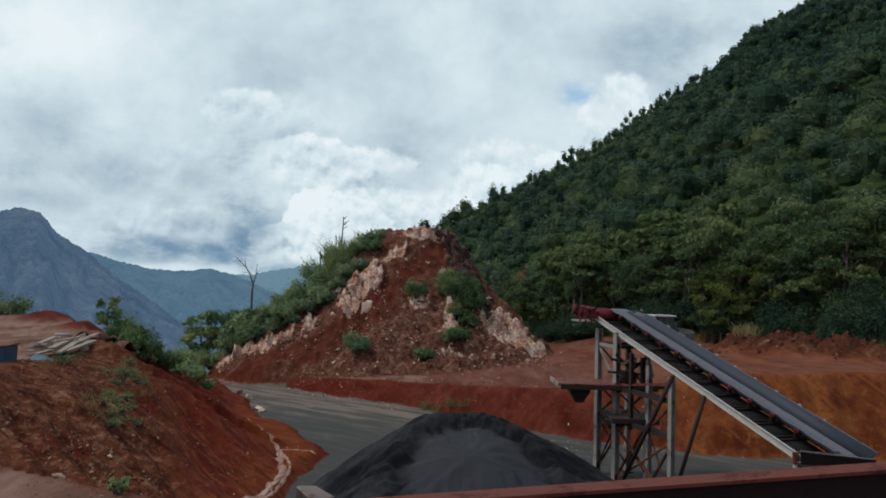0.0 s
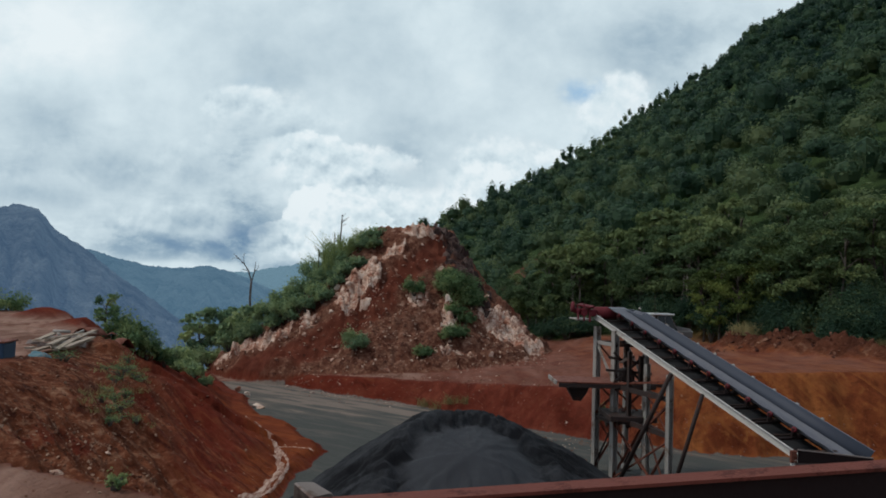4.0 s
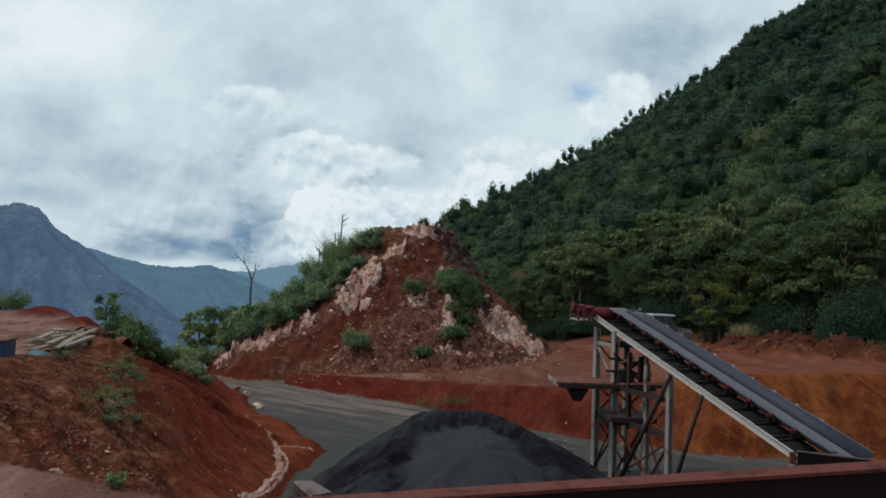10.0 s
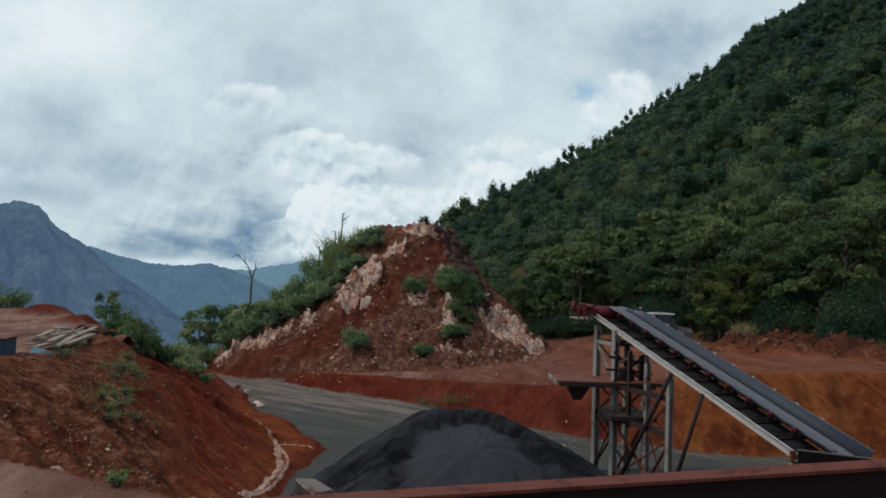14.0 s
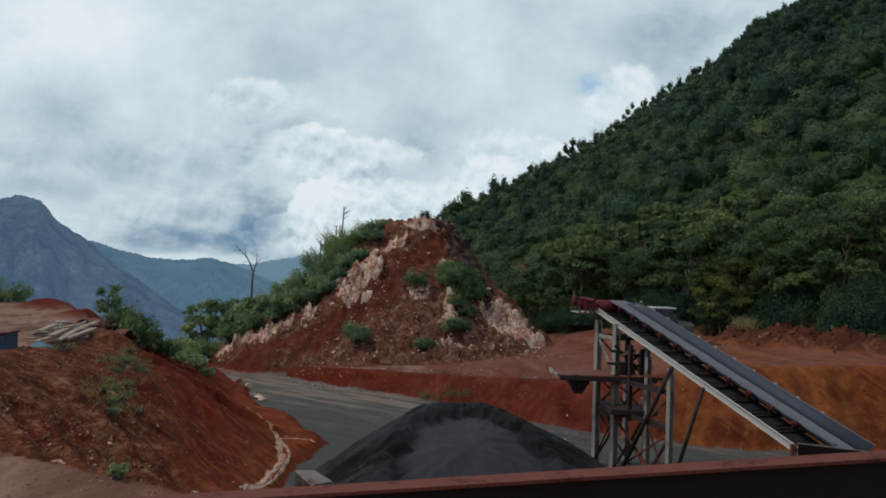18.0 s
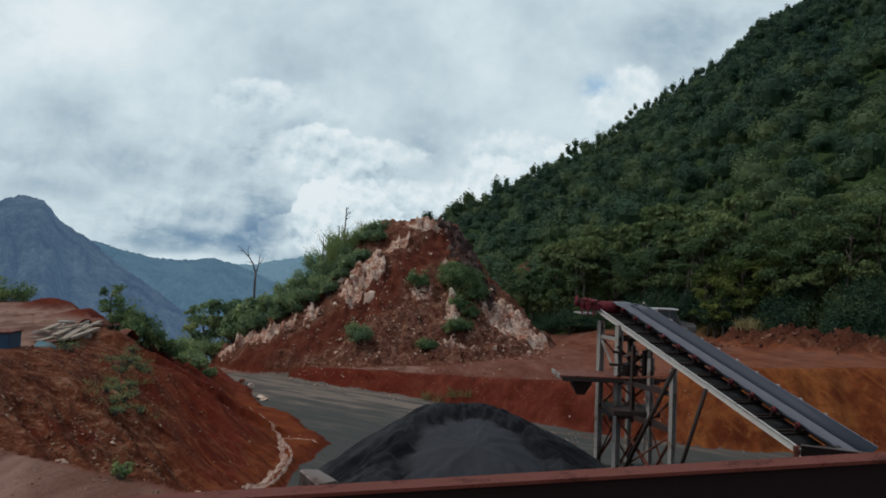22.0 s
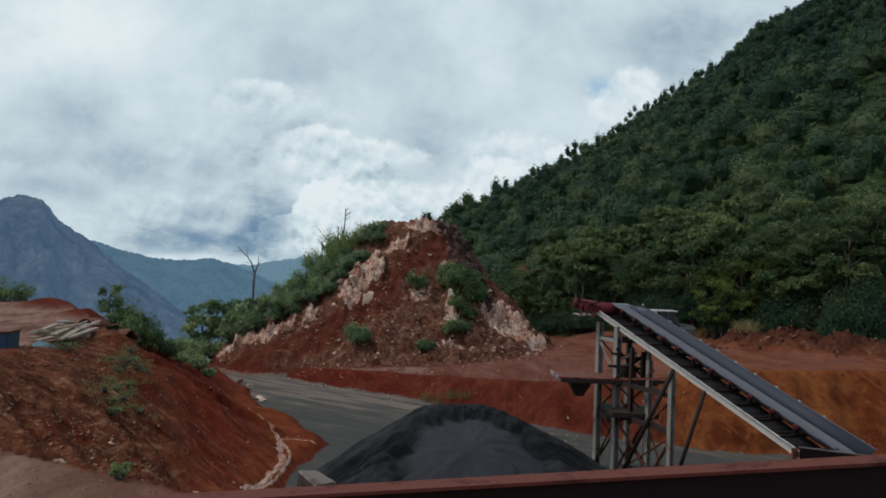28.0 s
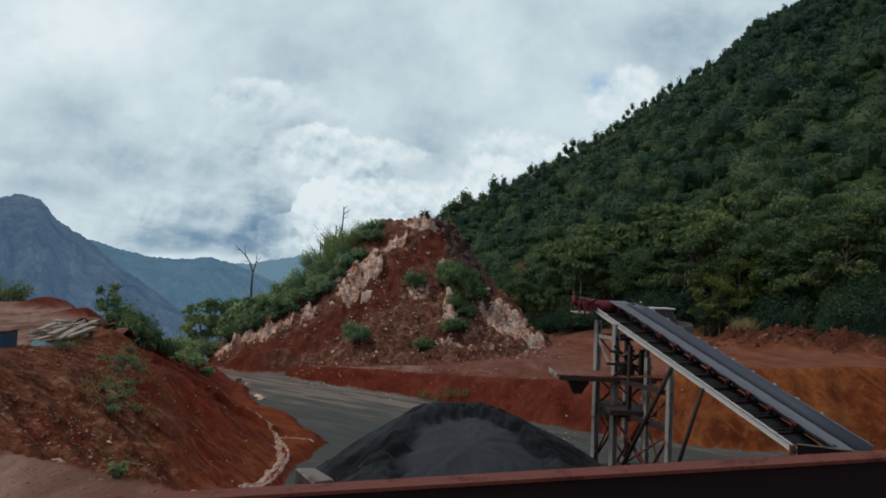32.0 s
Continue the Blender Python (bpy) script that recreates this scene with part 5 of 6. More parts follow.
def scatter(name, spots, count, lo, hi, seed, label, meshes, material):
    """Loose stones over the given patches, as one mass."""
    rng = random.Random(seed)
    verts, faces = [], []
    places = [(x0 + rng.uniform(-1, 1) * sx, y0 + rng.uniform(-1, 1) * sy) for x0, y0, sx, sy in (rng.choice(spots) for _ in range(count))]
    levels = land(np.array([p[0] for p in places]), np.array([p[1] for p in places]))[0]
    for (x, y), level in zip(places, levels):
        s = lo + (hi - lo) * rng.random() ** 3
        me = rng.choice(meshes)
        m = Matrix.Translation((x, y, float(level) + 0.15 * s)) @ Euler((rng.uniform(-1, 1), rng.uniform(-1, 1), rng.uniform(0, 6))).to_matrix().to_4x4() @ Matrix.Diagonal((s, s * rng.uniform(0.6, 1), s * rng.uniform(0.5, 0.9), 1))
        o = len(verts)
        verts += [m @ v.co for v in me.vertices]
        faces += [tuple(i + o for i in p.vertices) for p in me.polygons]
    return tagged(new(name, mesh_of(name, verts, faces, material)), label, "stones", kind="stuff")


n = Nodes("loose_pale_stone", 0.9)
LOOSE_PALE = n.done(n.ramp(n.island(), [(0.15, (0.13, 0.055, 0.035)), (0.65, (0.27, 0.15, 0.10)), (0.95, (0.55, 0.42, 0.32))]))
n = Nodes("loose_brown_stone", 0.95)
LOOSE_BROWN = n.done(n.ramp(n.island(), [(0.1, (0.12, 0.045, 0.025)), (0.6, (0.20, 0.092, 0.052)), (0.97, (0.36, 0.24, 0.165))]))
n = Nodes("loose_dark_red_stone", 0.95)
LOOSE_DARK = n.done(n.ramp(n.island(), [(0.1, (0.05, 0.016, 0.01)), (0.6, (0.12, 0.045, 0.025)), (0.97, (0.26, 0.14, 0.09))]))
scatter("scree", [(-2, 54.5, 8, 2.4), (-1, 57.5, 5, 3), (2, 53.5, 6, 1.5), (-8, 55.5, 4, 2), (-3, 60, 3, 2.5), (-2.5, 56, 3.5, 2.5), (0.5, 55.5, 4, 2.5), (-4, 53.0, 7, 0.8), (5.5, 57, 2.5, 2.5)], 3600, 0.02, 0.16, 11, "pale loose stones strewn over the red hillside", PALE, LOOSE_PALE)
scatter("rubble", [(-11, 24, 3, 6), (-10, 19, 3, 4), (-13, 28, 2, 5), (-12.5, 24, 2.5, 6), (-11, 27, 2, 5), (-9, 26, 3, 8), (-10.3, 20, 1.2, 1.6), (-9.3, 21, 1.5, 2)], 3000, 0.012, 0.085, 12, "crumbled brown earth and stones on the embankment", STAINED, LOOSE_BROWN)
scatter("pebbles", [(5, 36, 3, 4), (0, 46.5, 4, 1.5), (-6, 51, 4, 1.5), (10, 37, 6, 1.2), (0, 51, 9, 1.2), (3, 42.5, 4, 1.5), (-4, 49.5, 5, 1.2)], 700, 0.03, 0.12, 13, "small pale stones along the red bank", PALE, LOOSE_PALE)
scatter("ledge_pebbles", [(-4.2, 7.4, 1.8, 1.0), (-6.5, 8.8, 1.6, 0.8)], 700, 0.006, 0.03, 14, "fine stones on the trodden dirt ledge", STAINED, LOOSE_BROWN)
scatter("rubble_heap", [(19.5, 50, 1.5, 1.5), (22.5, 48, 2, 1.3), (25, 45, 2, 1.5), (28.5, 41, 3, 2)], 420, 0.04, 0.24, 15, "red and brown rubble pushed up before the wood", STAINED, LOOSE_DARK)
for k, (x, y) in enumerate([(26.5, 45.5), (27.5, 44.5), (25.5, 46.5), (28.5, 43.5), (21.0, 51), (27, 46)]):
    grass_tuft("grass_tuft", on(x, y), 1.0, 1.0, 160, 520 + k, "tall dry grass on the rubble bank", DRY, "dry grass on the rubble bank")
scatter("bank_stones", [(9, 36.8, 5, 1.0), (5, 40.3, 3, 1.6), (1.2, 44.2, 2.2, 1.8), (-3, 48, 3.5, 1.8), (16, 35.3, 6, 0.8)], 1300, 0.015, 0.075, 16, "small stones and clods in the cut red bank", STAINED, LOOSE_BROWN)
BOULDERS = "single boulders on the slopes"
for k, (x, y, s) in enumerate([(-8.9, 17.6, 0.22), (-13.3, 49.8, 0.5), (-12.3, 48.2, 0.42), (-10.6, 43.9, 0.4), (-10.3, 43.5, 0.3), (-7.6, 53.4, 0.35), (-3.6, 52.2, 0.3), (3.9, 53.9, 0.4), (6.6, 55.6, 0.35), (-9.2, 21.0, 0.12), (-7.2, 22.4, 0.12)]):
    ob = new("boulder", PALE[k % 6])
    ob.location, ob.scale, ob.rotation_euler = on(x, y, 0.1 * s), (s, s * 0.8, s * 0.8), (0.2, 0.1, k)
    tagged(ob, "pale limestone boulder lying on red earth", "rock", BOULDERS)


# ---- rivulet of pale silt down the embankment's foot ----
def make_rivulet():
    main = [(-10.3, 39.2), (-8.6, 35.7), (-7.7, 33.8), (-7.0, 32.3), (-6.5, 31.0), (-6.15, 29.7), (-5.95, 28.7), (-5.85, 27.4), (-5.85, 26.2), (-5.95, 24.8), (-6.1, 23.6)]
    fork = [(-6.9, 32.2), (-6.4, 32.3), (-5.9, 32.3), (-5.5, 32.2), (-5.2, 32.1)]
    wide = [0.03, 0.06, 0.09, 0.14, 0.25, 0.30, 0.24, 0.20, 0.20, 0.18, 0.12]
    rng = random.Random(6)
    v, f = [], []
    for line, spread, phase, lean in [(main, wide, 0.4, 0.0), (main, [w * 0.22 for w in wide], 2.1, 4.6)] + [(fork, [0.05, 0.05, 0.04, 0.03, 0.02], 1.0, 0.0)]:
        o, count = len(v), 0
        for i in range(len(line) - 1):
            for q in range(14):
                s, k = q / 14, i * 14 + q
                mixed = lambda a, b: a + (b - a) * s
                w = mixed(spread[i], spread[i + 1])
                x = mixed(line[i][0], line[i + 1][0]) + w * (lean + 0.30 * math.sin(k * 0.16 + phase) + 0.12 * math.sin(k * 0.45 + 2 * phase))
                y = mixed(line[i][1], line[i + 1][1])
                half = 0.010 + 0.55 * w * (0.8 + 0.2 * math.sin(k * 0.23 + 3 * phase) + 0.2 * math.sin(k * 0.61)) + 0.05 * rng.random()
                for c in (-1, 0, 1):
                    v.append((x + c * half, y + (c * half * 0.6 if line is fork else 0), c))
                count += 1
        for i in range(count - 1):
            for c in range(2):
                f.append((o + i * 3 + c, o + i * 3 + c + 1, o + i * 3 + c + 4, o + i * 3 + c + 3))
    v = np.array(v)
    v[:, 2] = land(v[:, 0], v[:, 1])[0] + np.where(v[:, 2] == 0, 0.03, 0.006)
    return tagged(new("rivulet", mesh_of("rivulet", v, f, SILT, True)), "pale silty rivulet winding down red earth", "stream", kind="structure")


make_rivulet()


# ---- heap of dark crushed stone ----
def make_pile():
    n_a, n_r = 340, 140
    verts = []
    cx, cy, top = 0.74, 24.6, 3.36
    for i in range(n_a):
        a = 2 * math.pi * i / n_a
        for j in range(n_r):
            s = j / (n_r - 1)
            ex = 1.6 * math.cos(a)
            rad = s * 6.6
            x, y = ex * min(1, s * 3) + rad * math.cos(a), 0.7 * math.sin(a) * min(1, s * 3) + rad * math.sin(a)
            verts.append((x, y))
    v = np.array(verts)
    x, y = v[:, 0], v[:, 1]
    core = np.hypot(np.maximum(np.abs(x) - 0.49, 0), np.maximum(np.abs(y) - 0.19, 0))
    ang = np.arctan2(y, x)
    core = np.sqrt(core ** 2 + 1.74) - 1.32
    z = top - (0.80 - 0.19 * smooth(x, -1.5, 1.5)) * core
    # the near side has slumped: a scalloped scarp under the rim, a smooth fan of fresh stone below it
    gully = np.abs(fbm(ang * 6, core * 0.25, 3, 71))
    z = z - 0.34 * (0.35 - gully) * smooth(core, 1.2, 2.2) * (1 - smooth(core, 3.2, 4.8))
    bite = np.hypot((x - 0.35) / 2.75, (y + 2.45) / 2.6)
    bearing = np.arctan2(x - 0.35, y + 2.45)
    bite = bite + 0.13 * fbm(bearing * 4.5, bite * 0.8, 3, 83) + 0.10 * np.abs(fbm(bearing * 9, bite * 0.5, 2, 85))
    z = z - 0.36 * (1 - smooth(bite, 0.80, 1.0)) + 0.38 * (1 - smooth(bite, 0.0, 0.8))
    # little slides cut into the rim, each a dark lobe with a paler back
    lobes = np.abs(fbm(bearing * 7 + 0.4 * bite, bite * 2.2, 3, 91))
    z = z - 0.42 * (0.3 - lobes) * smooth(bite, 0.72, 0.92) * (1 - smooth(bite, 1.25, 1.55)) * (lobes < 0.3)
    hollow = 1 - smooth(bite, 0.66, 0.86)
    z = z + 0.10 * fbm(x * 1.3, y * 1.3, 4, 73) + 0.03 * fbm(x * 6, y * 6, 3, 75)
    z = np.maximum(z, -0.15 + 0 * z)
    z = np.where(np.hypot(x, y) > 7.4, -0.15, z)
    i, j = np.meshgrid(np.arange(n_a), np.arange(n_r - 1), indexing="ij")
    k = (i + 1) % n_a
    quads = np.stack([i * n_r + j, i * n_r + j + 1, k * n_r + j + 1, k * n_r + j], -1).reshape(-1, 4)
    me = quick_mesh("stockpile", np.stack([x, y, z], -1), quads, GRAVEL, True)
    fresh = np.clip(hollow + 0.15 * fbm(x * 1.6, y * 0.8, 3, 79), 0, 1)
    me.attributes.new("fresh", "FLOAT", "POINT").data.foreach_set("value", fresh.astype(np.float32))
    # darker streaks gathered round the rim and the scarp
    streak = fbm(bearing * 8 + 0.6 * np.sin(bite * 5), bite * 2.6, 4, 95)
    dark_streak = smooth(streak, 0.04, 0.16) * smooth(bite, 0.62, 0.84) * (1 - smooth(bite, 1.5, 2.1))
    me.attributes.new("dark_streak", "FLOAT", "POINT").data.foreach_set("value", dark_streak.astype(np.float32))
    ob = new("stockpile", me)
    ob.location = (cx, cy, 0.0)
    return tagged(ob, "tall stockpile mound of dark grey crushed stone", "stockpile")


make_pile()


# ---- inclined belt conveyor on its trestle ----
def make_conveyor():
    low, high = Vector((9.86, 20.7, 3.29)), Vector((7.0, 29.5, 6.05))
    d = (high - low).normalized()
    flat = Vector((d.x, d.y, 0)).normalized()
    n = Vector((flat.y, -flat.x, 0))  # towards the far side
    up = n.cross(d)
    if up.z < 0:
        up = -up
    length = (high - low).length
    ext, W = 1.75, 1.42
    root = thing("belt_conveyor", (low.x, low.y, 0), "inclined belt conveyor with grey rubber belt on a steel trestle", "conveyor")
    o = root.location
    at = lambda s, w=0.0, h=0.0: low + d * s + n * w + up * h - o
    P = lambda name, b, m, label="", sm=False, under=None: part(name, b, m, under or root, label, sm)
    for w, flip in ((0.0, 1), (W, -1)):
        prof = [(flip * a * -1, b) for a, b in CHANNEL(0.035, 0.10, 0.012)]
        for a, b in ((-0.35, 4.9), (4.92, length + ext)):
            P("stringer", Build().sweep(prof, at(a, w, -0.1), at(b, w, -0.1), up), WHITE_STEEL, "white painted steel channel")
    # crossbars and idlers
    s = 0.5
    while s < length + ext - 0.5:
        P("crossbar", Build().sweep(FLAT(0.03, 0.03), at(s + 0.45, 0.03, -0.12), at(s + 0.45, W - 0.03, -0.12), up), DARK_STEEL)
        frame_b = Build()
        frame_b.sweep(FLAT(0.04, 0.03), at(s, 0.02, 0.03), at(s, W - 0.02, 0.03), up)
        for w in (0.44, 0.62, W - 0.37, W - 0.03):
            hh = {0.44: 0.34, W - 0.03: 0.6}.get(w, 0.11)
            frame_b.sweep(FLAT(0.035, 0.008), at(s, w, 0.03), at(s, w, hh), n)
        idler = P("idler", frame_b, DARK_SHADED_RUST, "dark steel idler bracket")
        for (w0, h0), (w1, h1) in (((0.49, 0.27), (0.61, 0.10)), ((0.63, 0.09), (W - 0.38, 0.09)), ((W - 0.36, 0.09), (W - 0.10, 0.33))):
            P("roller", Build().rod(at(s, w0, h0), at(s, w1, h1), 0.05, 10), DARK_STEEL, "", True, idler)
        for w, hh, paint, label in ((0.49, 0.30, RED_PAINT, "red roller end cap"), (W + 0.0, 0.60, GREY_STEEL, "pale roller end bracket")):
            P("roller_cap", Build().rod(at(s, w - 0.035, hh + 0.01), at(s, w + 0.03, hh - 0.02), 0.085 if w < 1 else 0.05, 10), paint, label, True, idler)
        s += 0.98
    # the troughed belt, top run and return run
    sec = [(0.56, 0.36), (0.61, 0.29), (0.67, 0.22), (0.75, 0.18), (W - 0.42, 0.18), (W - 0.33, 0.22), (W - 0.19, 0.37), (W - 0.06, 0.57)]
    belt = Build()
    rings = []
    steps = 60
    for i in range(steps + 1):
        q = -1.3 + (length + ext - 0.1 + 1.3) * i / steps
        opened = smooth(np.array(q), length + ext - 1.6, length + ext - 0.1)
        sag = 0.012 * math.cos(2 * math.pi * (q - 0.5) / 0.98)
        ring = [at(q, w, h * (1 - opened) + 0.30 * opened + sag) for w, h in sec]
        rings.append(ring + [p - up * 0.014 for p in reversed(ring)])
    belt.loft(rings)
    P("belt", belt, RUBBER, "worn grey troughed rubber belt", True)
    # shade on the belt's far wing, put in as a darker strip over it
    shaded_wing, lip = Build(), Build()
    runs = [-1.35, 2.0, 5.0, 8.0, length + ext - 1.7, length + ext - 1.1, length + ext - 0.5]
    fall = [0, 0, 0, 0, 0, 0.4, 0.8]
    shaded_wing.loft([[at(q, a, b * (1 - k) + 0.32 * k) for a, b in ((W - 0.27, 0.315), (W - 0.16, 0.445), (W - 0.05, 0.60), (W - 0.035, 0.595), (W - 0.145, 0.425), (W - 0.255, 0.30))] for q, k in zip(runs, fall)])
    P("shaded_wing", shaded_wing, SHADED_RUBBER, "darker strip added for the belt's shaded far wing", True)
    lip.loft([[at(q, a, b * (1 - k) + 0.335 * k) for a, b in ((W - 0.052, 0.598), (W - 0.038, 0.612), (W - 0.026, 0.604), (W - 0.04, 0.59))] for q, k in zip(runs, fall)])
    P("wing_rail", lip, RUBBER, "thin grey edge rail")
    # return run widened and a dark plate added so the gap below stays dark
    P("return_belt", Build().sweep(FLAT(0.62, 0.007), at(-0.5, W / 2, -0.24), at(length + ext - 0.1, W / 2, -0.24), up), BLACK)
    P("side_plate", Build().sweep(FLAT(0.01, 0.20), at(-0.4, W - 0.045, 0.0), at(length + ext - 0.4, W - 0.045, 0.0), up), DARK_SHADED_RUST, "added dark side plate under the belt")
    # drive end
    e = length + ext - 0.05
    P("head_pulley", Build().rod(at(e, 0.06, 0.03), at(e, W - 0.06, 0.03), 0.26, 22), RED_PAINT, "red head pulley", True)
    P("bearing_block", Build().box(Vector(at(e, -0.08, 0)) - Vector((0.14, 0.14, 0.12)), Vector(at(e, -0.08, 0)) + Vector((0.14, 0.14, 0.16)), 0.03), RED_PAINT, "red bearing block")
    P("gearbox", Build().box(Vector(at(e + 0.15, -0.42, 0)) - Vector((0.13, 0.17, 0.14)), Vector(at(e + 0.15, -0.42, 0)) + Vector((0.13, 0.17, 0.15)), 0.03), RED_PAINT, "red gearbox")
    P("motor", Build().rod(at(e + 0.15, -0.62, 0.02), at(e + 0.5, -0.68, -0.03), 0.13, 16), RED_PAINT, "red electric motor", True)
    for k, (w, h) in enumerate(((-0.30, -0.05), (-0.52, 0.10), (-0.74, -0.02))):
        P("drive_bracket", Build().sweep(FLAT(0.03, 0.05), at(e - 0.25 + 0.1 * k, w, -0.3), at(e + 0.1 + 0.12 * k, w + 0.06, 0.22 + h)), RED_PAINT, "red drive bracket")
    P("drive_guard", Build().sweep(FLAT(0.16, 0.035), at(e - 0.1, -0.2, 0.30), at(e + 0.55, -0.5, 0.20), up), RED_PAINT, "dented red belt guard")
    P("drive_wheel", Build().rod(at(e + 0.45, -0.78, 0.12), at(e + 0.47, -0.86, 0.12), 0.22, 18), RED_PAINT, "dark red drive wheel", True)
    P("chute_lip", Build().sweep(FLAT(0.30, 0.012), at(e + 0.2, 0.2, -0.1), at(e + 0.25, W - 0.2, -0.1)), DARK_SHADED_RUST)
    P("motor_deck", Build().sweep(FLAT(0.36, 0.02), at(e - 0.1, -0.45, -0.26), at(e + 0.6, -0.45, -0.42), up), GREY_STEEL, "pale steel plank under the motor")
    # trestle: three frames of two posts
    posts = {}
    for key, (x, y, z) in {"A": (6.62, 31.0, 6.0), "B": (7.0, 29.4, 5.92), "D": (8.13, 26.0, 4.62)}.items():
        for side in (0, 1):
            px, py = x + n.x * W * side, y + n.y * W * side
            if side and key == "D":
                px, py = 7.95, 28.2
                z = 4.9
            g = height(px, py)
            if side and key == "A":
                z -= 0.1
            P("leg", Build().sweep(HBEAM(0.125, 0.11, 0.02) if side == 0 and key != "D" else HBEAM(0.10, 0.09, 0.018), Vector((px, py, g - 0.1)) - o, Vector((px, py, z - (0.12 if side else 0))) - o, n), GREY_STEEL, "pale grey steel post")
            P("foot_plate", Build().box((px - o.x - 0.22, py - o.y - 0.22, g - 0.05), (px - o.x + 0.22, py - o.y + 0.22, g + 0.06), 0.02), DARK_STEEL)
            posts[key, side] = (px - o.x, py - o.y, g)
    bar = lambda name, k1, z1, k2, z2, m, prof, label="": P(name, Build().sweep(prof, (posts[k1][0], posts[k1][1], z1), (posts[k2][0], posts[k2][1], z2)), m, label)
    for z in (5.35, 3.75, 2.3):
        for side in (0, 1):
            bar("tie_beam", ("A", side), z, ("B", side), z, GREY_STEEL if z > 5 else DARK_STEEL, FLAT(0.05, 0.07))
        for key in "AB":
            bar("tie_beam", (key, 0), z, (key, 1), z, DARK_STEEL, FLAT(0.05, 0.06))
    for z in (3.75, 2.5):
        bar("tie_beam", ("D", 0), z, ("D", 1), z, DARK_STEEL, FLAT(0.05, 0.06))
        for side in (0, 1):
            bar("tie_beam", ("B", side), z, ("D", side), z, DARK_STEEL, FLAT(0.05, 0.09))
    L = ANGLE(0.075, 0.012)
    for side in (0, 1):
        for z0, z1 in ((0.1, 2.3), (2.3, 3.7)):
            if z0 < 1 or side:
                bar("brace", ("B", side), z0, ("D", side), z1, RUST, L)
                bar("brace", ("B", side), z1, ("D", side), z0, RUST, L)
        bar("brace", ("A", side), 0.2, ("B", side), 2.25, DARK_STEEL, L)
        bar("brace", ("A", side), 5.3, ("B", side), 3.8, GREY_STEEL, L)
        bar("brace", ("B", side), 3.8, ("D", side), 4.35, RUST, L)
    for key in "ABD":
        for z0, z1 in ((0.2, 2.25), (2.4, 3.6)):
            bar("brace", (key, 0), z0, (key, 1), z1, RUST, L)
            bar("brace", (key, 0), z1, (key, 1), z0, RUST, L)
    bar("brace", ("A", 0), 5.3, ("A", 1), 3.8, RUST, L)
    # two long pipe props
    P("prop", Build().rod(at(5.55, -0.11, -0.2), Vector((posts["B", 0][0] + 0.05, posts["B", 0][1] - 0.5, 0.0)), 0.085, 12), DARK_STEEL, "dark rusty pipe prop", True)
    P("prop", Build().rod(at(3.85, -0.06, -0.18), Vector((posts["D", 0][0] - 0.15, posts["D", 0][1] - 0.3, 0.0)), 0.07, 12), DARK_STEEL, "brown rusty pipe prop", True)
    # machinery standing inside the trestle
    c1, c2 = Vector(posts["B", 0]), Vector(posts["D", 1])
    m = (c1 + c2) / 2
    P("drive_housing", Build().box((m.x - 0.25, m.y + 0.3, 3.95), (m.x + 0.25, m.y + 0.9, 4.45), 0.06), DARK_STEEL, "dark steel machine housing")
    for a, b, z0, z1 in ((-0.5, 0.6, 3.6, 5.5), (0.05, 0.9, 3.6, 5.3), (0.45, 0.2, 3.6, 5.0), (-0.15, -0.4, 2.3, 5.2)):
        P("inner_post", Build().sweep(HBEAM(0.075, 0.07, 0.015), (m.x + a, m.y + b, z0), (m.x + a, m.y + b, z1), n), DARK_STEEL, "dark rusty inner post")
    for a0, z0, a1, z1 in ((-0.8, 4.9, 0.7, 4.65), (-0.9, 4.4, 0.9, 4.3), (-0.8, 3.7, 0.6, 5.0), (-0.6, 5.1, 0.8, 3.7)):
        P("inner_brace", Build().sweep(FLAT(0.03, 0.05), (m.x + a0, m.y + 0.3, z0), (m.x + a1, m.y + 0.3, z1)), DARK_STEEL)
    P("guard", Build().sweep(FLAT(0.16, 0.02), (c1.x + 0.12, c1.y - 0.5, 4.72), (c1.x + 0.6, c1.y - 0.35, 4.98)), DULL_CONCRETE, "dull pinkish guard plate")
    P("deck_plate", Build().box((m.x - 0.9, m.y - 0.6, 2.55), (m.x + 0.9, m.y + 1.4, 2.75), 0.02), DARK_STEEL)
    P("deck_beam", Build().box((c1.x - 0.1, c1.y - 0.45, 3.80), (m.x + 1.6, c1.y - 0.35, 3.92), 0.01), DARK_STEEL)
    # side platform with a chute below it
    c = Vector(posts["A", 0])
    deck = Build().box((c.x - 2.0, c.y - 2.1, 3.86), (c.x + 0.5, c.y - 0.2, 3.92), 0.01)
    P("platform", deck, RUST, "rusty steel platform plate")
    P("platform_edge", Build().box((c.x - 2.05, c.y - 2.16, 3.80), (c.x - 1.99, c.y - 0.2, 3.97), 0.01), GREY_STEEL)
    P("platform_beam", Build().box((c.x - 1.9, c.y - 2.1, 3.70), (c.x + 1.9, c.y - 2.0, 3.85), 0.01), DARK_STEEL)
    chute = Build()
    x0, y0 = c.x - 1.05, c.y - 1.3
    chute.loft([[(x0 + a * k, y0 + b * k, z) for a, b in ((-1, -1), (1, -1), (1, 1), (-1, 1))] for z, k in ((3.84, 0.42), (3.55, 0.38), (3.10, 0.15))])
    P("chute", chute, DARK_STEEL, "dark steel discharge chute")
    # tail end: short posts and a feed box heaped with stone
    for w in (0.0, W):
        p = at(-0.2, w, -0.2)
        g = height(p.x + o.x, p.y + o.y)
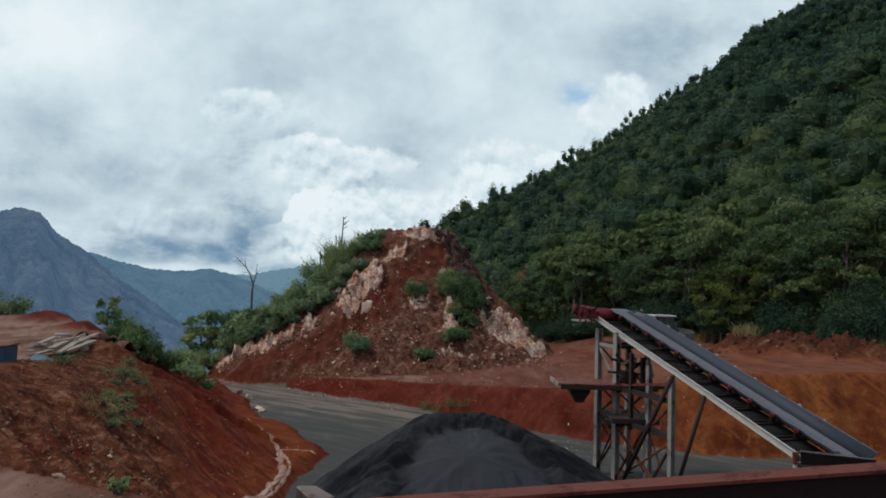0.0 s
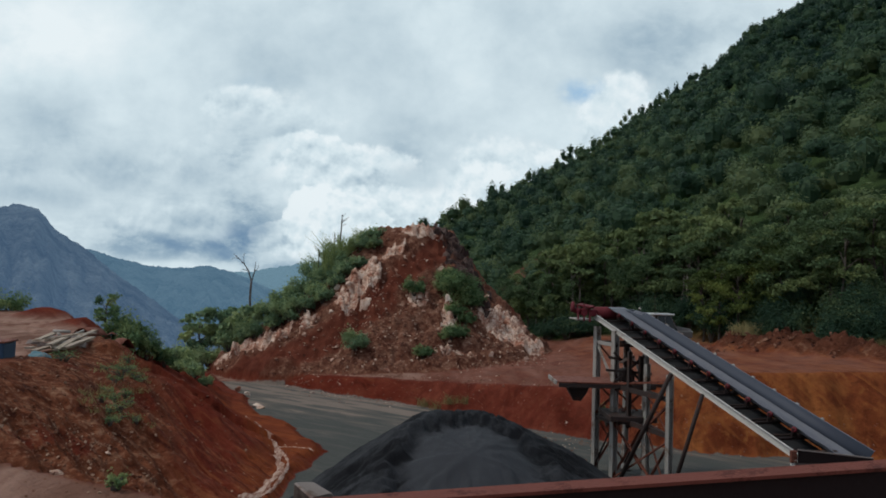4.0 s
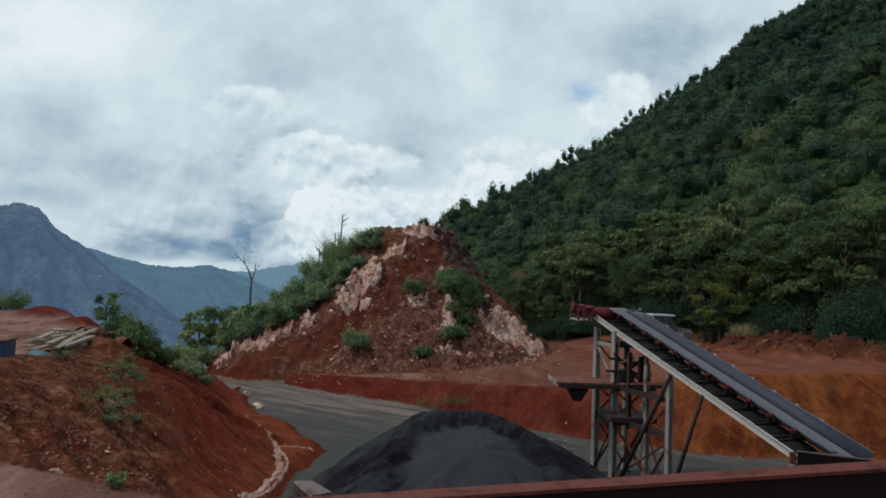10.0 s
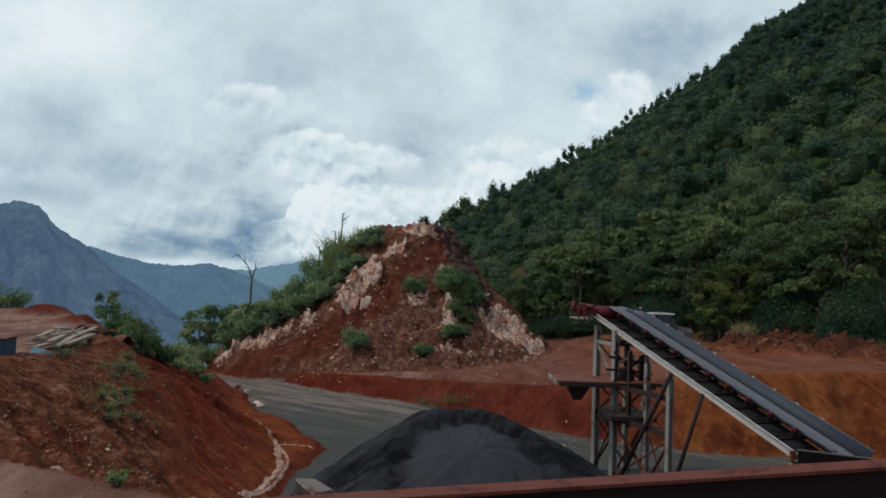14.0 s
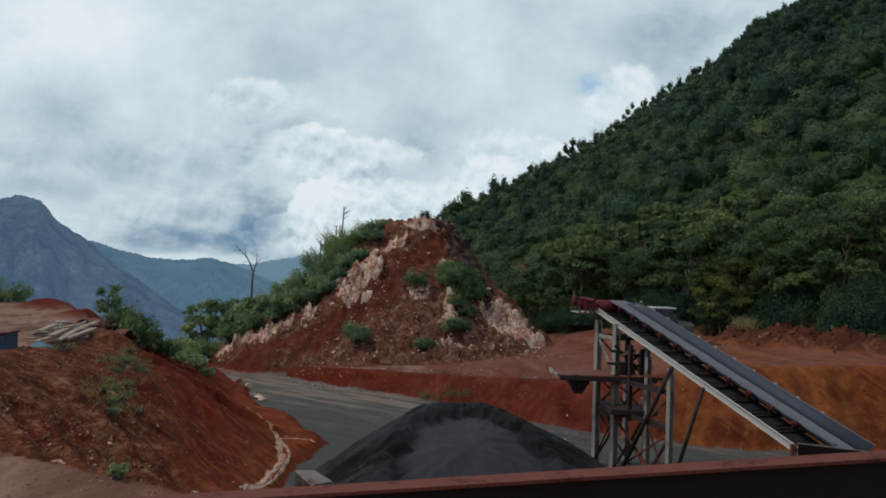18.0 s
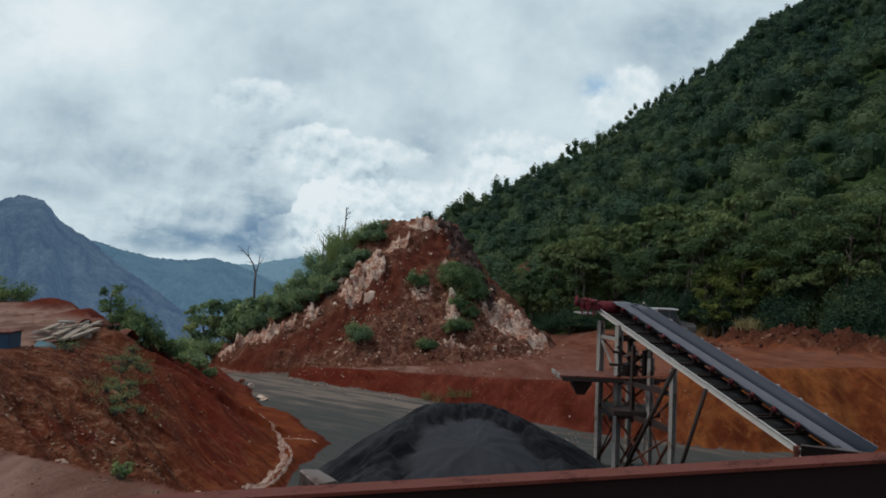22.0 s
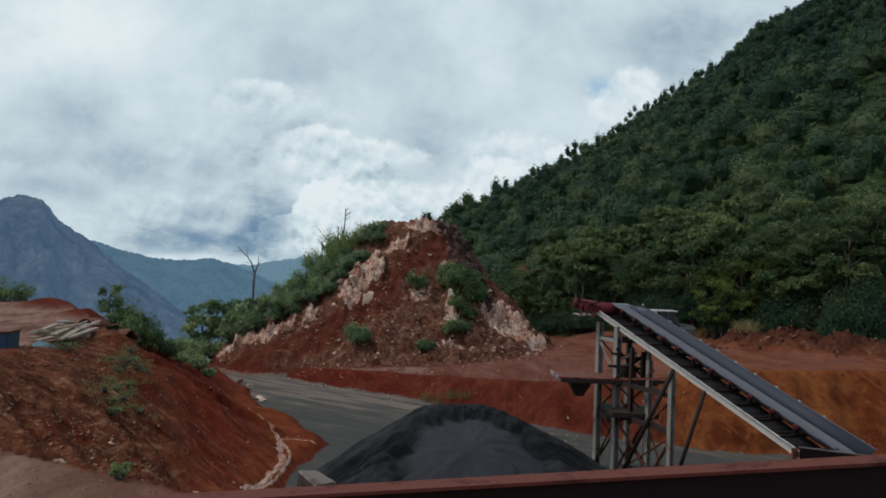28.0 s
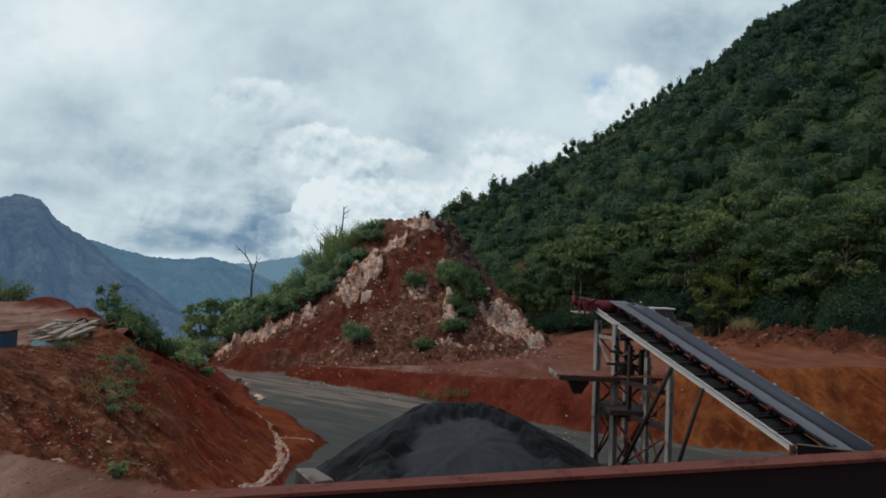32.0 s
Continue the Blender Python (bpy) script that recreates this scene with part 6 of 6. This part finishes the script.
        P("tail_post", Build().sweep(HBEAM(0.08, 0.07, 0.016), Vector((p.x, p.y, g - 0.1)), p, n), WHITE_STEEL, "white steel post")
    P("tail_pulley", Build().rod(at(-0.55, 0.1, 0.0), at(-0.55, W - 0.1, 0.0), 0.2, 18), DARK_STEEL, "", True)
    P("gusset", Build().box(Vector(at(-0.2, -0.06, -0.1)) - Vector((0.09, 0.05, 0.2)), Vector(at(-0.2, -0.06, -0.1)) + Vector((0.09, 0.05, 0.14)), 0.02), RUST, "rusty bracket")
    return root, at


CONVEYOR, along = make_conveyor()


def make_feed_hopper():
    base = Vector((10.3, 18.3, 0))
    root = thing("feed_hopper", (base.x, base.y, 0), "open steel feed hopper heaped with dark crushed stone", "hopper")
    body = Build()
    body.loft([[(a * k, b * k * 0.8, z) for a, b in ((-1, -1), (1, -1), (1, 1), (-1, 1))] for z, k in ((1.2, 0.4), (2.2, 1.05), (3.25, 1.05))])
    part("bin", body, DARK_SHADED_RUST, root, "dark steel bin")
    for a in (-0.9, 0.9):
        for b in (-0.7, 0.7):
            part("leg", Build().sweep(HBEAM(0.07, 0.07, 0.015), (a, b, -0.2), (a, b, 2.3), (0, 1, 0)), DARK_STEEL, root)
    heap = Build()
    heap.loft([[(k * math.cos(t), k * 0.78 * math.sin(t), z + 0.03 * math.sin(5 * t)) for t in (2 * math.pi * i / 20 for i in range(20))] for z, k in ((3.05, 1.02), (3.18, 0.9), (3.27, 0.5), (3.3, 0.15))])
    sheet_b = Build().loft([[(-0.98, 0.87, z), (0.96, 0.87, z - d), (0.96, 0.89, z - d), (-0.98, 0.89, z)] for z, d in ((2.1, 0.0), (3.56, 0.16))])
    part("front_sheet", sheet_b, DARK_SHADED_RUST, root, "dark front sheet")
    part("sheet_lip", Build().sweep(FLAT(0.02, 0.015), (-0.98, 0.88, 3.575), (0.96, 0.88, 3.415)), CONCRETE, root, "pale worn steel lip")
    part("side_bracket", Build().box((0.98, 0.6, 3.22), (1.42, 0.8, 3.40), 0.02), RUST, root, "rusty side bracket")
    part("fill", heap, GRAVEL, root, "dark crushed stone", True)
    return root


make_feed_hopper()


# ---- off-road vehicle parked on the terrace ----
def make_truck():
    x, y = 16.45, 55.0
    root = thing("pickup_truck", on(x, y), "dusty grey pickup truck with pale roof on the terrace", "truck", turn=8)
    root.scale = (0.85, 1.0, 1.12)
    body = Build()
    body.box((-2.4, -0.88, 0.5), (2.5, 0.88, 1.0), 0.08)
    body.box((-2.4, -0.9, 0.95), (-0.75, -0.82, 1.35), 0.02)
    body.box((-2.4, 0.82, 0.95), (-0.75, 0.9, 1.35), 0.02)
    body.box((-2.42, -0.9, 0.95), (-2.34, 0.9, 1.35), 0.02)
    part("body", body, CAR_GREY, root, "dusty grey body")
    hood = Build().loft([[(1.0, s * 0.82, 1.0) for s in (-1, 1)] + [(1.0, 0.78, 1.28), (1.0, -0.78, 1.28)], [(2.45, s * 0.78, 0.98) for s in (-1, 1)] + [(2.4, 0.7, 1.12), (2.4, -0.7, 1.12)]])
    part("hood", hood, CAR_GREY, root)
    cab = Build().loft([[(-0.8, -0.84, 0.98), (1.1, -0.84, 0.98), (1.1, 0.84, 0.98), (-0.8, 0.84, 0.98)], [(-0.72, -0.8, 1.5), (0.75, -0.8, 1.5), (0.75, 0.8, 1.5), (-0.72, 0.8, 1.5)], [(-0.62, -0.7, 1.93), (0.4, -0.7, 1.93), (0.4, 0.7, 1.93), (-0.62, 0.7, 1.93)]])
    part("cab", cab, CAR_GLASS, root, "dark cab windows")
    part("roof", Build().box((-1.25, -0.85, 1.95), (0.85, 0.85, 2.07), 0.05), CAR_PAINT, root, "white roof")
    for a in (-0.7, 0.0, 0.46):
        for s in (-1, 1):
            part("pillar", Build().rod((a + (0.5 if a > 0.3 else 0), s * 0.83, 1.2), (a, s * 0.72, 1.95), 0.04, 6), CAR_GREY, root)
    part("cargo_rack", Build().box((-2.2, -0.8, 1.75), (-0.7, 0.8, 1.82), 0.02).rod((-2.1, -0.75, 1.3), (-2.1, -0.75, 1.8), 0.03).rod((-2.1, 0.75, 1.3), (-2.1, 0.75, 1.8), 0.03), DARK_STEEL, root)
    part("antenna", Build().rod((-0.9, -0.8, 1.3), (-1.0, -0.8, 3.2), 0.02, 6), DARK_STEEL, root)
    part("windscreen", Build().loft([[(1.12, -0.74, 1.26), (1.12, 0.74, 1.26), (1.14, 0.74, 1.27), (1.14, -0.74, 1.27)], [(0.5, -0.66, 1.88), (0.5, 0.66, 1.88), (0.52, 0.66, 1.89), (0.52, -0.66, 1.89)]]), CAR_GLASS, root)
    for a in (-1.55, 1.6):
        for s in (-1, 1):
            wheel = part("wheel", Build().rod((a, s * 0.70, 0.36), (a, s * 0.92, 0.36), 0.36, 20), BLACK, root, "black tyre", True)
            part("rim", Build().rod((a, s * 0.915, 0.36), (a, s * 0.935, 0.36), 0.19, 14), GREY_STEEL, wheel)
    for s in (-1, 1):
        part("headlight", Build().box((2.44, s * 0.62 - 0.14, 0.82), (2.52, s * 0.62 + 0.14, 0.98), 0.02), CAR_PAINT, root)
    return root


make_truck()

# ---- near things: steel beam before the camera and a block beside it ----
def make_beam():
    root = thing("steel_beam", (0.3, 3.0, 0), "rusty steel beam with worn reddish top edge", "beam")
    p, q = Vector((-1.62, 2.9, 6.53)), Vector((3.2, 3.16, 6.93))
    o = root.location
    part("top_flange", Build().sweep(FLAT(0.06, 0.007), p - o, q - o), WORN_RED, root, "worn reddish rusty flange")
    # below the lit top flange, a darker colour stands for the shade
    part("web", Build().sweep(FLAT(0.012, 0.22), p - o - Vector((0, 0.02, 0.23)), q - o - Vector((0, 0.02, 0.23))), DARK_SHADED_RUST, root, "dark rusty web, its shade put into the colour")
    part("bottom_flange", Build().sweep(FLAT(0.06, 0.007), p - o - Vector((0, 0, 0.455)), q - o - Vector((0, 0, 0.455))), DARK_SHADED_RUST, root)
    for t in (0.03, 0.97):
        c = p.lerp(q, t) - o
        part("post", Build().sweep(HBEAM(0.07, 0.06, 0.014), (c.x, c.y, 5.0), (c.x, c.y, c.z - 0.47), (0, 1, 0)), DARK_SHADED_RUST, root)
    return root


make_beam()


def make_block():
    bm = bmesh.new()
    pts = [(-0.09, -0.09, -0.9), (0.06, -0.11, -0.9), (0.12, 0.16, -0.9), (-0.03, 0.20, -0.9), (-0.065, -0.02, 0.045), (0.035, -0.12, 0.005), (0.085, 0.13, -0.045), (-0.025, 0.23, -0.02)]
    for p in pts:
        bm.verts.new(p)
    bmesh.ops.convex_hull(bm, input=bm.verts)
    bmesh.ops.bevel(bm, geom=bm.edges[:], offset=0.008, segments=1, affect="EDGES")
    me = bpy.data.meshes.new("concrete_block")
    bm.to_mesh(me)
    bm.free()
    me.materials.append(DULL_CONCRETE)
    me.materials.append(CONCRETE)
    # shade put into the colour: only upward faces take the pale concrete
    for poly in me.polygons:
        poly.material_index = 1 if poly.normal.z > 0.6 else 0
    ob = new("concrete_block", me)
    ob.location = (-0.535, 3.17, 6.615)
    return tagged(ob, "weathered broken concrete block beside the steel beam", "block")


make_block()

# ---- on the dirt plateau: planks and pipes, a blue tank, a tarpaulin ----
def lumber(group):
    rng = random.Random(8)
    for k in range(20):
        long = k < 9
        s = rng.uniform(0.2, 0.8) if long else rng.random()
        side = rng.uniform(-0.55, 0.3) if long else rng.uniform(-1.5, 0.2)
        x, y = -14.9 - 2.2 * s + side, 29.0 + 7.6 * s + 0.3 * side
        a = -0.27 + rng.gauss(0, 0.05 if long else 0.5)
        ln = rng.uniform(4.2, 6.4) if long else rng.uniform(0.8, 1.8)
        dx, dy = math.sin(a) * ln / 2, math.cos(a) * ln / 2
        z0, z1 = height(x - dx, y - dy), height(x + dx, y + dy)
        lift = 0.10 + 0.06 * (k % 5)
        if k % 4 == 3:
            b = Build().rod((x - dx, y - dy, z0 + lift), (x + dx, y + dy, z1 + lift), 0.07, 10)
            tagged(new("pipe", b.mesh("pipe", GREY_STEEL, True)), "pale grey pipe lying on the dirt plateau", "pipe", group)
        else:
            b = Build().sweep(FLAT(0.11, 0.035), (x - dx, y - dy, z0 + lift), (x + dx, y + dy, z1 + lift))
            tagged(new("plank", b.mesh("plank", TIMBER)), "weathered timber plank lying on the dirt plateau", "plank", group)
    # pale sacks beside the timber
    for k in range(9):
        x, y = -16.6 + rng.gauss(0, 0.7), 32.6 + rng.gauss(0, 1.2)
        ob = new("sack", rock_mesh("sack", 80 + k, CONCRETE, 0.6))
        ob.location, ob.scale, ob.rotation_euler = on(x, y, 0.10), (rng.uniform(0.25, 0.45), 0.26, 0.24), (0, 0.1, rng.uniform(0, 3))
        tagged(ob, "pale crumpled sack lying beside the timber", "sack", "sacks beside the timber")
    # bent rusty sheets at the far end of the heap
    for k, (x, y, w, h, turn) in enumerate([(-16.75, 38.0, 1.1, 0.55, 20), (-17.6, 37.4, 1.4, 0.35, -25), (-15.6, 36.6, 0.8, 0.5, 50)]):
        prof = [(w * (q / 8 - 0.5), 0.0, h * math.sin(math.pi * q / 8)) for q in range(9)]
        b = Build().loft([[(px, yy, pz + d) for px, _, pz in prof] + [(px, yy, pz + d - 0.012) for px, _, pz in reversed(prof)] for yy, d in ((-0.5, 0.0), (0.0, 0.03), (0.5, -0.02))])
        ob = new("roof_sheet", b.mesh("roof_sheet", RUST, True))
        ob.location, ob.rotation_euler = on(x, y, 0.03), (0, 0, radians(turn))
        tagged(ob, "bent rusty red steel sheet on the heap of timber", "sheet", "bent sheets on the plateau")


lumber("timber and pipes on the plateau")


def sheet(name, at, w, l, mat, label, seed):
    xs, ys = np.linspace(-w / 2, w / 2, 14), np.linspace(-l / 2, l / 2, 10)
    gx, gy = np.meshgrid(xs, ys, indexing="ij")
    gz = 0.03 + 0.10 * np.abs(fbm(gx * 2.2, gy * 2.2, 3, seed)) * 2
    gz = gz * (1 - np.maximum(np.abs(gx) / w * 2, np.abs(gy) / l * 2) ** 6)
    base = land(gx + at[0], gy + at[1])[0] - height(*at)
    v = np.stack([gx, gy, gz + base + 0.01], -1).reshape(-1, 3)
    q = [(i * 10 + j, i * 10 + j + 1, (i + 1) * 10 + j + 1, (i + 1) * 10 + j) for i in range(13) for j in range(9)]
    ob = new(name, quick_mesh(name, v, np.array(q), mat, True))
    ob.location = on(*at)
    return tagged(ob, label, "tarpaulin")


sheet("tarpaulin", (-14.6, 27.2), 0.7, 0.45, TEAL_SHEET, "crumpled turquoise tarpaulin on the dirt edge", 3)


def make_tank():
    root = thing("water_tank", on(-15.6, 25.6), "faded blue box tank with a rusty rim", "tank", turn=12)
    part("body", Build().box((-0.75, -0.6, -0.1), (0.75, 0.6, 0.5), 0.04), BLUE_SHEET, root)
    part("rim", Build().box((-0.79, -0.64, 0.5), (0.79, 0.64, 0.56), 0.015), RUST, root, "rusty rim")
    return root


make_tank()


# ---- what moves: only the clouds drift ----
def motions():
    for layer, drift in ((SKY, -1.85), (HEAPS, -0.65)):
        walk(layer, [(t, pose(0, 0, EYE, 0, 0, drift * (t - 9) / 32)) for t in (0.0, 8.0, 16.0, 24.0, 32.0)])


motions()
